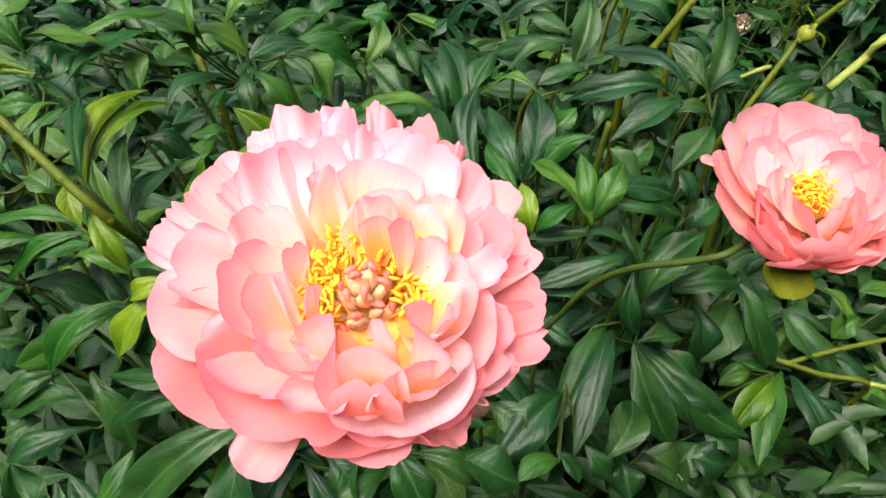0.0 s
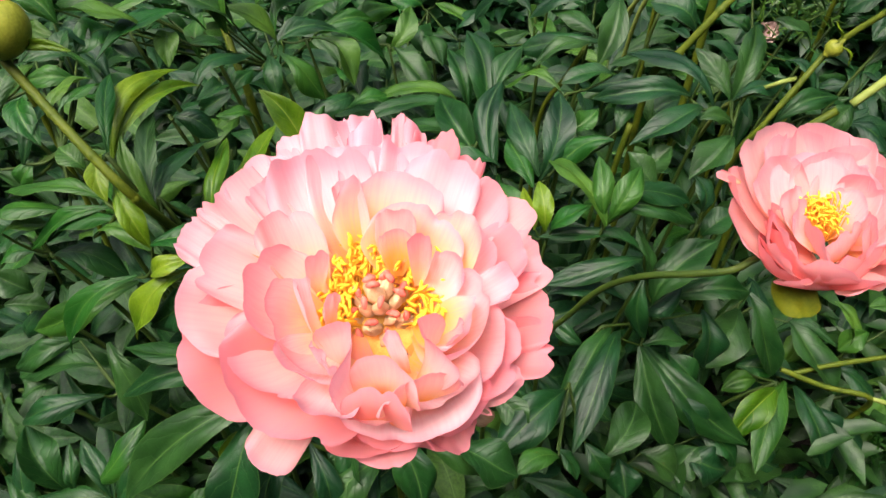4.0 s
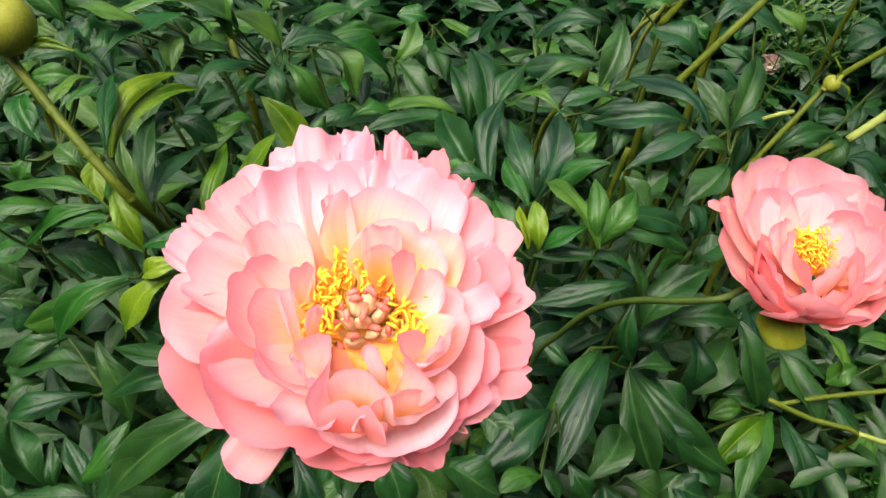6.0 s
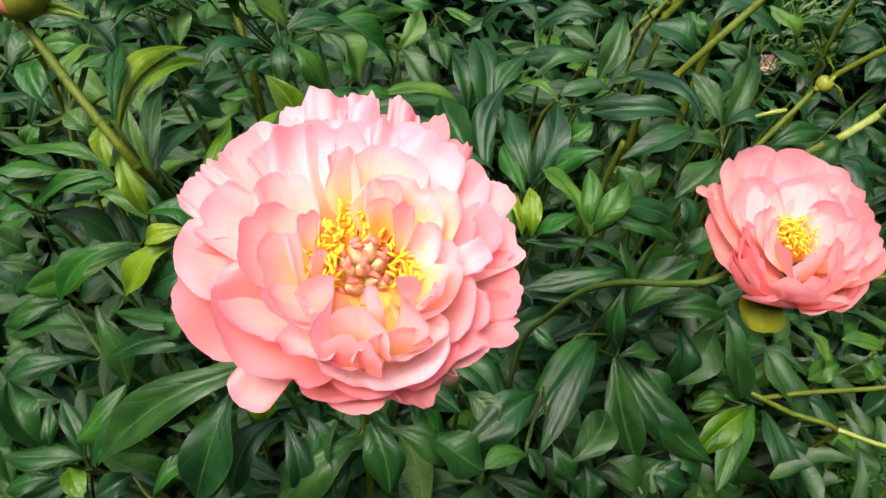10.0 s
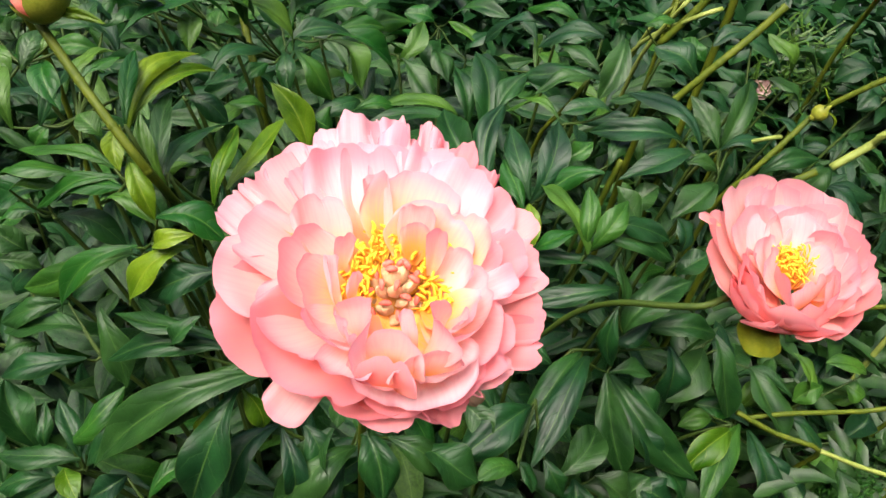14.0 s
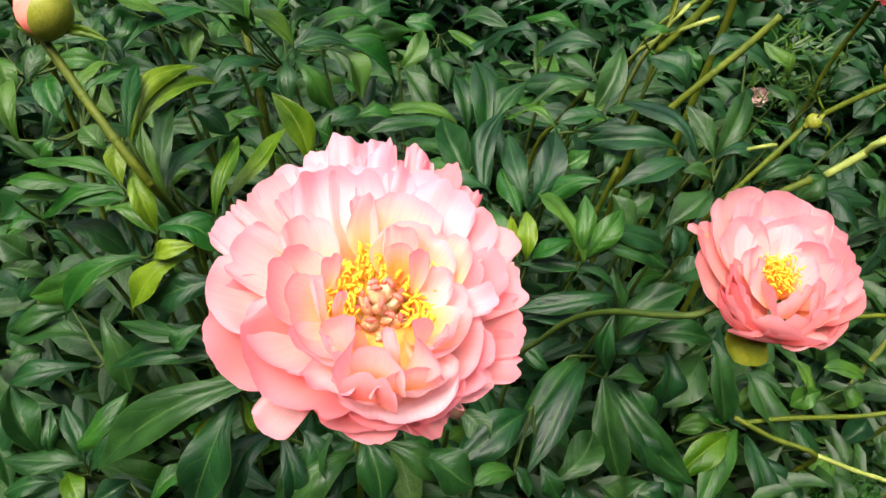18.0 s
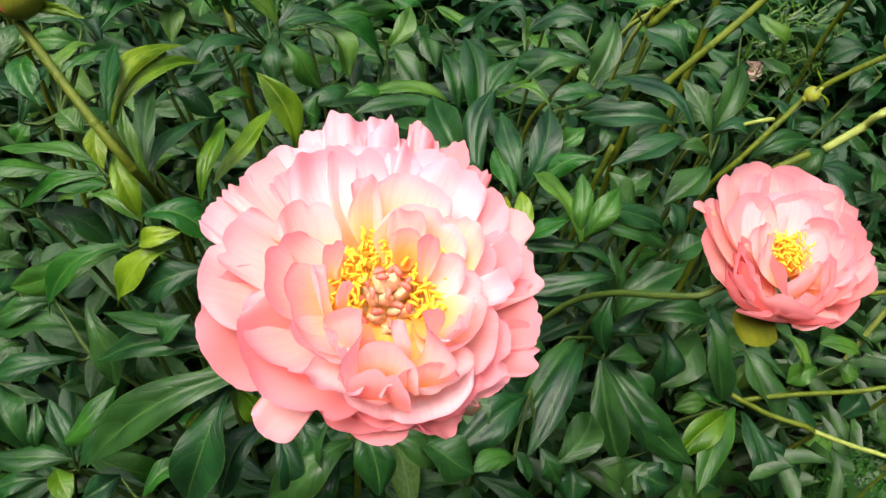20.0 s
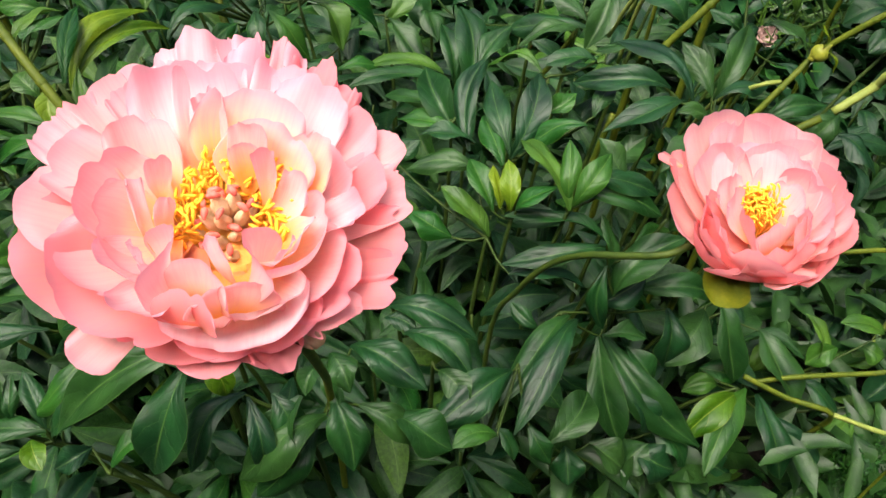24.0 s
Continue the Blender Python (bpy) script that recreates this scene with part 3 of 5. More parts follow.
petal(bloom, (-0.0427, 0.1913, 0.9927), (-0.0776, 0.1608, 1.0008), 0.041, 0.19, OUTER, cup=0.45, ruffle=0.06)
petal(bloom, (-0.0195, 0.1825, 0.9858), (-0.0045, 0.1482, 0.9833), 0.055, 0.20, CORAL, cup=0.40, ruffle=0.06)
petal(bloom, (-0.0150, 0.1890, 0.9883), (0.0249, 0.1771, 0.9924), 0.038, 0.19, CORAL, cup=0.40, ruffle=0.09)
petal(bloom, (-0.0152, 0.1895, 0.9894), (0.0185, 0.1789, 1.0010), 0.042, 0.20, OUTER, cup=0.45, ruffle=0.07)
petal(bloom, (-0.0146, 0.1983, 0.9939), (0.0222, 0.2049, 1.0122), 0.016, 0.17, BLUSHED, cup=0.60, ruffle=0.06)
petal(bloom, (-0.0296, 0.2129, 0.9994), (-0.0275, 0.2427, 1.0302), 0.043, 0.15, INNER, cup=0.45, ruffle=0.07)
petal(bloom, (-0.0354, 0.2114, 1.0012), (-0.0473, 0.2375, 1.0277), 0.012, 0.12, OUTER, cup=0.70, ruffle=0.06)
petal(bloom, (-0.0215, 0.2081, 0.9993), (-0.0136, 0.2220, 1.0277), 0.039, 0.19, INNER, cup=0.50, ruffle=0.07)
petal(bloom, (-0.0257, 0.2091, 1.0056), (-0.0243, 0.2176, 1.0308), 0.016, 0.09, OUTER, cup=0.20, ruffle=0.10)
petal(bloom, (-0.0230, 0.2087, 1.0034), (-0.0245, 0.2110, 1.0249), 0.013, 0.10, INNER, cup=0.30, ruffle=0.07)
petal(bloom, (-0.0147, 0.2040, 1.0033), (-0.0137, 0.2067, 1.0284), 0.009, 0.09, OUTER, cup=0.80, ruffle=0.07)
petal(bloom, (-0.0138, 0.2022, 0.9970), (0.0025, 0.2235, 1.0234), 0.024, 0.19, INNER, cup=0.50, ruffle=0.07)
petal(bloom, (-0.0115, 0.1988, 0.9977), (-0.0008, 0.2055, 1.0196), 0.016, 0.17, BLUSHED, cup=0.50, ruffle=0.07)
petal(bloom, (-0.0135, 0.1923, 0.9921), (0.0132, 0.1845, 1.0123), 0.041, 0.22, BLUSHED, cup=0.50, ruffle=0.07)
petal(bloom, (-0.0138, 0.1933, 0.9943), (0.0051, 0.1786, 1.0150), 0.025, 0.19, INNER, cup=0.50, ruffle=0.07)
petal(bloom, (-0.0516, 0.1985, 0.9982), (-0.0717, 0.2186, 1.0247), 0.026, 0.14, OUTER, cup=0.50, ruffle=0.07)
petal(bloom, (-0.0490, 0.1927, 0.9964), (-0.0773, 0.1867, 1.0192), 0.037, 0.17, OUTER, cup=0.50, ruffle=0.07)
petal(bloom, (-0.0467, 0.1881, 0.9968), (-0.0619, 0.1638, 1.0141), 0.041, 0.17, OUTER, cup=0.50, ruffle=0.07)
petal(bloom, (-0.0436, 0.1800, 0.9962), (-0.0521, 0.1511, 1.0124), 0.026, 0.17, BLUSHED, cup=0.45, ruffle=0.07)
petal(bloom, (-0.0453, 0.1732, 0.9983), (-0.0567, 0.1837, 1.0246), 0.008, 0.09, BLUSHED, cup=0.70, ruffle=0.06)
petal(bloom, (-0.0435, 0.1794, 1.0018), (-0.0442, 0.1812, 1.0194), 0.010, 0.10, OUTER, cup=0.30, ruffle=0.10)
petal(bloom, (-0.0516, 0.1948, 1.0067), (-0.0523, 0.1973, 1.0245), 0.010, 0.10, OUTER, cup=0.50, ruffle=0.07)
petal(bloom, (-0.0430, 0.1640, 0.9996), (-0.0459, 0.1585, 1.0193), 0.007, 0.09, BLUSHED, cup=0.50, ruffle=0.07)
petal(bloom, (-0.0352, 0.1735, 0.9939), (-0.0427, 0.1383, 1.0089), 0.023, 0.14, BLUSHED, cup=0.30, ruffle=0.07)
petal(bloom, (-0.0189, 0.1775, 0.9901), (-0.0090, 0.1432, 0.9959), 0.052, 0.22, BLUSHED, cup=0.45, ruffle=0.06)
petal(bloom, (-0.0166, 0.1767, 0.9916), (0.0050, 0.1558, 1.0034), 0.029, 0.20, BLUSHED, cup=0.40, ruffle=0.07)
petal(bloom, (-0.0284, 0.1680, 0.9920), (-0.0253, 0.1413, 1.0026), 0.028, 0.19, OUTER, cup=0.30, ruffle=0.07)
petal(bloom, (-0.0130, 0.1538, 0.9969), (-0.0124, 0.1553, 1.0142), 0.032, 0.12, OUTER, cup=-0.20, ruffle=0.07)
petal(bloom, (-0.0221, 0.1469, 0.9959), (-0.0238, 0.1472, 1.0132), 0.025, 0.12, CORAL, cup=-0.30, ruffle=0.07)
petal(bloom, (-0.0310, 0.1613, 0.9943), (-0.0352, 0.1650, 1.0201), 0.035, 0.10, OUTER, cup=-0.50, ruffle=0.10)
petal(bloom, (-0.0125, 0.1643, 0.9956), (-0.0110, 0.1714, 1.0199), 0.031, 0.10, OUTER, cup=-0.50, ruffle=0.12)
petal(bloom, (-0.0152, 0.1658, 0.9981), (-0.0212, 0.1652, 1.0210), 0.007, 0.09, BLUSHED, cup=0.30, ruffle=0.07)
petal(bloom, (-0.0220, 0.1570, 0.9964), (-0.0240, 0.1574, 1.0174), 0.030, 0.10, OUTER, cup=-0.40, ruffle=0.10)
petal(bloom, (-0.0384, 0.1579, 1.0016), (-0.0414, 0.1529, 1.0177), 0.006, 0.09, BLUSHED, cup=0.50, ruffle=0.07)
petal(bloom, (-0.0086, 0.1820, 0.9944), (0.0030, 0.1753, 1.0142), 0.010, 0.10, OUTER, cup=0.30, ruffle=0.10)
tagged(bloom, "fully open coral pink peony with yellow stamens", "flower")
stamens(bloom, 430, 0.023, 0.012, (0.002, 0.013, 0.009), hole=0.55, size=0.60)
carpels(bloom, 19, 0.020)
stalk([(-0.029, 0.198, 0.985), (-0.030, 0.217, 0.945), (-0.050, 0.403, 0.626), (-0.058, 0.466, 0.489)], 0.0045, STEM, parent=bloom)

# ---- the cupped flower beside it ----
cup_bloom = flower_head((0.2815, 0.4649, 0.8141), (-0.152, -0.311, 0.938))
petal(cup_bloom, (0.2799, 0.4544, 0.8103), (0.2125, 0.4691, 0.8363), 0.060, 0.20, ROSE, cup=0.35, ruffle=0.07)
petal(cup_bloom, (0.2607, 0.4524, 0.8108), (0.2113, 0.4928, 0.8588), 0.022, 0.14, ROSE, cup=0.60, ruffle=0.04)
petal(cup_bloom, (0.2176, 0.4818, 0.8520), (0.1985, 0.4863, 0.8568), 0.008, 0.04, CORAL, cup=0.40, ruffle=0.04)
petal(cup_bloom, (0.2778, 0.4646, 0.8134), (0.2310, 0.5136, 0.8839), 0.057, 0.14, OUTER, cup=0.40, ruffle=0.04)
petal(cup_bloom, (0.2808, 0.4674, 0.8148), (0.2527, 0.5134, 0.8830), 0.048, 0.12, OUTER, cup=0.35, ruffle=0.06)
petal(cup_bloom, (0.2840, 0.4677, 0.8154), (0.2739, 0.5177, 0.8858), 0.053, 0.12, OUTER, cup=0.35, ruffle=0.06)
petal(cup_bloom, (0.2873, 0.4679, 0.8160), (0.2943, 0.5132, 0.8855), 0.056, 0.12, OUTER, cup=0.35, ruffle=0.07)
petal(cup_bloom, (0.2908, 0.4655, 0.8158), (0.3134, 0.4979, 0.8813), 0.055, 0.14, OUTER, cup=0.35, ruffle=0.07)
petal(cup_bloom, (0.2929, 0.4631, 0.8153), (0.3256, 0.4791, 0.8728), 0.052, 0.15, CORAL, cup=0.35, ruffle=0.06)
petal(cup_bloom, (0.2948, 0.4581, 0.8140), (0.3399, 0.4607, 0.8627), 0.049, 0.17, OUTER, cup=0.35, ruffle=0.06)
petal(cup_bloom, (0.2944, 0.4529, 0.8122), (0.3437, 0.4445, 0.8536), 0.046, 0.19, ROSE, cup=0.35, ruffle=0.06)
petal(cup_bloom, (0.2797, 0.4641, 0.8178), (0.2643, 0.4979, 0.8734), 0.056, 0.15, BLUSHED, cup=0.40, ruffle=0.07)
petal(cup_bloom, (0.2843, 0.4645, 0.8186), (0.2858, 0.4979, 0.8748), 0.056, 0.15, BLUSHED, cup=0.40, ruffle=0.07)
petal(cup_bloom, (0.2879, 0.4632, 0.8188), (0.3035, 0.4865, 0.8717), 0.052, 0.15, OUTER, cup=0.40, ruffle=0.07)
petal(cup_bloom, (0.2895, 0.4607, 0.8182), (0.3169, 0.4710, 0.8666), 0.047, 0.17, OUTER, cup=0.40, ruffle=0.07)
petal(cup_bloom, (0.2906, 0.4572, 0.8172), (0.3237, 0.4529, 0.8596), 0.046, 0.19, OUTER, cup=0.40, ruffle=0.07)
petal(cup_bloom, (0.2772, 0.4614, 0.8165), (0.2365, 0.4910, 0.8687), 0.045, 0.15, OUTER, cup=0.40, ruffle=0.07)
petal(cup_bloom, (0.2857, 0.4588, 0.8212), (0.3013, 0.4665, 0.8605), 0.032, 0.17, BLUSHED, cup=0.40, ruffle=0.09)
petal(cup_bloom, (0.2763, 0.4457, 0.8218), (0.2482, 0.4688, 0.8611), 0.028, 0.12, OUTER, cup=0.30, ruffle=0.09)
petal(cup_bloom, (0.2783, 0.4377, 0.8237), (0.2554, 0.4568, 0.8604), 0.032, 0.10, OUTER, cup=-0.20, ruffle=0.10)
petal(cup_bloom, (0.2731, 0.4385, 0.8146), (0.2349, 0.4492, 0.8503), 0.047, 0.14, ROSE, cup=0.20, ruffle=0.07)
petal(cup_bloom, (0.2778, 0.4303, 0.8212), (0.2596, 0.4362, 0.8543), 0.041, 0.10, ROSE, cup=0.10, ruffle=0.10)
petal(cup_bloom, (0.2920, 0.4359, 0.8189), (0.2856, 0.4347, 0.8516), 0.046, 0.12, OUTER, cup=0.20, ruffle=0.10)
petal(cup_bloom, (0.3020, 0.4382, 0.8192), (0.3084, 0.4403, 0.8551), 0.041, 0.12, OUTER, cup=0.30, ruffle=0.10)
petal(cup_bloom, (0.3090, 0.4328, 0.8164), (0.3208, 0.4355, 0.8533), 0.032, 0.14, ROSE, cup=0.30, ruffle=0.09)
petal(cup_bloom, (0.2940, 0.4423, 0.8022), (0.2928, 0.4199, 0.8287), 0.103, 0.39, ROSE, cup=0.50, ruffle=0.06)
petal(cup_bloom, (0.2919, 0.4447, 0.8027), (0.2660, 0.4184, 0.8260), 0.091, 0.37, ROSE, cup=0.50, ruffle=0.06)
petal(cup_bloom, (0.3021, 0.4414, 0.8053), (0.3195, 0.4206, 0.8311), 0.067, 0.34, ROSE, cup=0.45, ruffle=0.06)
petal(cup_bloom, (0.3035, 0.4425, 0.8081), (0.3288, 0.4248, 0.8404), 0.053, 0.29, ROSE, cup=0.40, ruffle=0.07)
petal(cup_bloom, (0.2934, 0.4402, 0.8078), (0.2924, 0.4285, 0.8485), 0.084, 0.32, ROSE, cup=0.50, ruffle=0.04)
petal(cup_bloom, (0.2822, 0.4419, 0.8066), (0.2475, 0.4271, 0.8429), 0.083, 0.29, ROSE, cup=0.45, ruffle=0.07)
petal(cup_bloom, (0.2756, 0.4439, 0.8062), (0.2329, 0.4456, 0.8488), 0.063, 0.26, ROSE, cup=0.40, ruffle=0.06)
petal(cup_bloom, (0.2838, 0.4453, 0.8047), (0.2482, 0.4251, 0.8275), 0.084, 0.34, ROSE, cup=0.50, ruffle=0.04)
petal(cup_bloom, (0.2793, 0.4397, 0.8011), (0.2295, 0.4413, 0.8255), 0.051, 0.29, ROSE, cup=0.50, ruffle=0.04)
tagged(cup_bloom, "cup-shaped coral pink peony with yellow centre and green sepal", "flower")
stamens(cup_bloom, 170, 0.0175, 0.036, (-0.002, 0.004, 0.006), hole=0.05, size=0.7)
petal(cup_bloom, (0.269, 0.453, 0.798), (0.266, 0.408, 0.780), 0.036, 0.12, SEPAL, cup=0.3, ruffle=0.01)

# ---- flower stalks and buds ----
bud_stem = stalk([(-0.396, 0.565, 0.873), (-0.352, 0.536, 0.841), (-0.316, 0.513, 0.816), (-0.285, 0.505, 0.778), (-0.286, 0.562, 0.692), (-0.317, 0.671, 0.561)], 0.0043, STEM)
stalk([(0.269, 0.428, 0.807), (0.246, 0.452, 0.804), (0.220, 0.443, 0.795), (0.195, 0.454, 0.777), (0.162, 0.479, 0.746), (0.140, 0.512, 0.694), (0.122, 0.536, 0.631), (0.106, 0.573, 0.525)], 0.0031, STALK, parent=cup_bloom)
g_side = stalk([(0.335, 0.461, 0.804), (0.361, 0.464, 0.808), (0.429, 0.484, 0.802), (0.658, 0.572, 0.724)], 0.0021, STEM)
r_one = stalk([(0.389, 0.989, 0.853), (0.362, 0.979, 0.812), (0.326, 0.964, 0.767), (0.288, 0.961, 0.705), (0.258, 0.976, 0.633)], 0.0053, STEM)
r_two = stalk([(0.535, 0.895, 0.838), (0.506, 0.905, 0.805), (0.466, 0.919, 0.746), (0.433, 0.901, 0.699), (0.402, 0.889, 0.642), (0.380, 0.902, 0.553)], 0.0041, STEM)
r_three = stalk([(0.495, 0.870, 0.694), (0.532, 0.879, 0.732), (0.568, 0.881, 0.778), (0.862, 1.006, 0.911)], 0.0057, PALE)
r_four = stalk([(0.515, 0.934, 0.645), (0.472, 0.927, 0.609), (0.438, 0.942, 0.552)], 0.0057, STEM)
stick = stalk([(0.442, 0.934, 0.690), (0.415, 0.928, 0.683), (0.390, 1.009, 0.595), (0.395, 1.103, 0.460)], 0.0034, PALE, root=False, parent=r_two, name='cut_stem')
low_one = stalk([(0.534, 0.795, 0.246), (0.607, 0.779, 0.228), (0.681, 0.769, 0.217)], 0.0046, STEM)
low_two = stalk([(0.683, 0.769, 0.217), (0.748, 0.760, 0.207), (0.826, 0.750, 0.196)], 0.0041, PALE)
low_three = stalk([(0.558, 0.803, 0.225), (0.631, 0.817, 0.240), (0.754, 0.841, 0.250), (0.830, 0.853, 0.262)], 0.0042, STEM)
top_one = stalk([(0.309, 1.240, 0.652), (0.348, 1.236, 0.726), (0.397, 1.231, 0.798)], 0.0067, STEM)
top_two = stalk([(0.336, 1.249, 0.741), (0.318, 1.232, 0.720), (0.297, 1.290, 0.603), (0.301, 1.366, 0.446)], 0.0041, PALE, root=False, parent=top_one, name='cut_stem')
top_three = stalk([(0.383, 1.257, 0.782), (0.353, 1.259, 0.753), (0.314, 1.333, 0.654), (0.304, 1.423, 0.513)], 0.0041, PALE, root=False, parent=top_one, name='cut_stem')
top_four = stalk([(0.313, 1.241, 0.685), (0.320, 1.268, 0.716), (0.327, 1.314, 0.770)], 0.0039, STEM)
top_five = stalk([(0.384, 1.222, 0.742), (0.341, 1.225, 0.713), (0.293, 1.305, 0.620), (0.275, 1.398, 0.482)], 0.0041, PALE, root=False, parent=top_one, name='cut_stem')
left_back = stalk([(-0.363, 1.015, 0.710), (-0.333, 0.965, 0.656), (-0.315, 0.948, 0.608), (-0.304, 0.956, 0.499)], 0.0058, STEM)
mid_back_one = stalk([(0.173, 1.043, 0.662), (0.151, 1.038, 0.613), (0.119, 1.049, 0.522)], 0.0040, STEM)
mid_back_two = stalk([(0.246, 0.968, 0.581), (0.235, 0.960, 0.499), (0.233, 0.976, 0.369)], 0.0049, STEM)


def bud(stem, at, direction, size, petal_mat, label, sepals=5, first=None):
    """A closed bud: a round heart of petals held by cupped sepals. first: where its broadest sepal looks, if one is broad."""
    ob = link("bud", blob_mesh("bud", (size, size, size * 1.05), 0.12, size) if size > 0.012 else blob_mesh("bud", (size * 0.72, size * 0.72, size * 1.5), 0.7, size), petal_mat, stem, label)
    aim(ob, at, direction, stem.matrix_basis.translation)
    start = 0.4
    if first:
        side = ob.matrix_basis.to_3x3().inverted() @ Vector(first)
        start = math.atan2(side.y, side.x)
    for k in range(sepals):
        w = 2 * math.pi * k / sepals + start
        r = size * (1.04 + 0.012 * k)
        wide, reach = (1.35, 2.45) if first and k == 0 else (0.9, 1.5) if first else (0.95, 1.35 if sepals == 2 else 2.0 if size > 0.02 else 2.4)

        def shape(u, v, w=w, r=r, wide=wide, reach=reach):
            a = w + u * wide * math.sin(math.pi * min(1, 0.22 + v * 0.78)) ** (0.45 if first else 0.7)
            p = -math.pi / 2 + v * reach
            return (r * math.cos(p) * math.cos(a) * 1.02, r * math.cos(p) * math.sin(a) * 1.02, r * 1.05 * math.sin(p))
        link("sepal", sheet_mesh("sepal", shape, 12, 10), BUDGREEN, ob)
    return ob


bud(bud_stem, (-0.390, 0.564, 0.904), (-0.35, 0.1, 0.9), 0.024, BUDPINK, "swelling coral peony bud with yellow-green sepals", sepals=3, first=(0.9, -0.35, 0.1))
bud(r_two, (0.533, 0.909, 0.842), (0.2, 0.0, 0.9), 0.018, BUDPINK, "small green bud showing a pink tip")
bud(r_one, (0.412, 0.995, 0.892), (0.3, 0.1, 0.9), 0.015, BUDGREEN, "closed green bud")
bud(top_one, (0.427, 1.223, 0.815), (0.2, -0.2, 0.9), 0.034, ORANGE, "opening orange-red bud", sepals=2)
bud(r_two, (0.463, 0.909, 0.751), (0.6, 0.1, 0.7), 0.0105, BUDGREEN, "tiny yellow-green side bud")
r_two["top"] = (0.463, 0.909, 0.751)
leaf(r_two, (0.463, 0.907, 0.758), (0.449, 0.905, 0.789), 0.012, YOUNG, bow=0.1, tilt=20)
leaf(r_two, (0.467, 0.907, 0.756), (0.488, 0.905, 0.728), 0.006, YOUNG, bow=0.1, tilt=10)
bud_stem["top"] = (-0.385, 0.568, 0.883)
leaf(bud_stem, (-0.385, 0.568, 0.883), (-0.334, 0.564, 0.886), 0.010, YOUNG, bow=0.05, tilt=50)


def far_flower(at, facing, radius, count, mat, label, name="peony_flower"):
    """A flower seen far off or at the edge, of loosely spread petals on its stalk."""
    head = flower_head(at, facing, label)
    head.name = name
    axis = Vector(facing).normalized()
    side = axis.cross(Vector((0.1, 0, 1))).normalized()
    up = side.cross(axis)
    here = Vector(at)
    for k in range(count):
        w = k * 2.4
        out = side * math.cos(w) + up * math.sin(w)
        open_ = 0.45 + 0.55 * (k / count)
        tip = here + out * radius * open_ + axis * radius * (1.0 - 0.75 * open_)
        petal(head, here + out * radius * 0.12, tip, radius * dice.uniform(0.6, 1.0), 0.2, mat, cup=0.5)
    stalk([here, here - axis * radius * 0.6 + Vector((0, 0.02, -0.03)), here + Vector((0.01, 0.08, -0.2))], 0.004, STEM, parent=head)
    return head


far_flower((0.507, 1.228, 0.609), (-0.2, -0.7, 0.6), 0.022, 9, FADED, "faded pinkish white spent peony bloom deep in the border")
far_flower((0.571, 1.121, 0.875), (-0.3, -0.5, 0.8), 0.05, 22, CORAL, "coral pink peony at the back of the border")
far_flower((-0.547, 0.717, 0.862), (0.2, -0.6, 0.7), 0.05, 18, OUTER, "pale pink peony beside the swelling bud")

# ---- leafy shoots ----
shoot = peony_shoot((-0.315, 0.534, 0.801))
leaf(shoot, (-0.333, 0.567, 0.777), (-0.354, 0.653, 0.811), 0.017, LIGHT)
leaf(shoot, (-0.329, 0.549, 0.791), (-0.316, 0.512, 0.766), 0.018, YOUNG)

shoot = peony_shoot((-0.316, 0.527, 0.745), "light green leafy peony shoot in the border")
leaf(shoot, (-0.317, 0.533, 0.768), (-0.283, 0.501, 0.722), 0.022, YOUNG)
leaf(shoot, (-0.337, 0.544, 0.741), (-0.442, 0.555, 0.733), 0.024, LIGHT)
leaf(shoot, (-0.332, 0.545, 0.731), (-0.426, 0.536, 0.675), 0.020, LIGHT)
leaf(shoot, (-0.319, 0.529, 0.728), (-0.399, 0.530, 0.695), 0.021, LIGHT)
leaf(shoot, (-0.349, 0.523, 0.710), (-0.273, 0.500, 0.713), 0.023, LIGHT)

shoot = peony_shoot((-0.290, 0.504, 0.690))
leaf(shoot, (-0.279, 0.495, 0.732), (-0.212, 0.497, 0.712), 0.036, LIGHT)
leaf(shoot, (-0.281, 0.486, 0.700), (-0.240, 0.487, 0.727), 0.020, YOUNG)
leaf(shoot, (-0.314, 0.517, 0.667), (-0.393, 0.485, 0.576), 0.027, LIGHT)
leaf(shoot, (-0.245, 0.495, 0.704), (-0.301, 0.459, 0.639), 0.030, YOUNG)
leaf(shoot, (-0.219, 0.484, 0.687), (-0.290, 0.470, 0.646), 0.037, LEAF)

shoot = peony_shoot((-0.314, 0.831, 0.746))
leaf(shoot, (-0.330, 0.831, 0.729), (-0.337, 0.882, 0.763), 0.024, LIGHT)
leaf(shoot, (-0.360, 0.826, 0.765), (-0.348, 0.776, 0.747), 0.027, LIGHT)
leaf(shoot, (-0.322, 0.847, 0.759), (-0.406, 0.723, 0.779), 0.028, LIGHT)
leaf(shoot, (-0.368, 0.855, 0.769), (-0.417, 0.772, 0.770), 0.018, LEAF)
leaf(shoot, (-0.315, 0.751, 0.729), (-0.264, 0.833, 0.737), 0.030, LEAF)
leaf(shoot, (-0.300, 0.843, 0.723), (-0.333, 0.816, 0.758), 0.024, LEAF)

shoot = peony_shoot((-0.292, 0.559, 0.734))
leaf(shoot, (-0.300, 0.562, 0.714), (-0.260, 0.681, 0.724), 0.030, LEAF)
leaf(shoot, (-0.285, 0.543, 0.726), (-0.320, 0.575, 0.793), 0.018, LIGHT)
leaf(shoot, (-0.295, 0.548, 0.729), (-0.321, 0.656, 0.767), 0.020, LEAF)
leaf(shoot, (-0.261, 0.595, 0.669), (-0.268, 0.703, 0.705), 0.024, YOUNG)

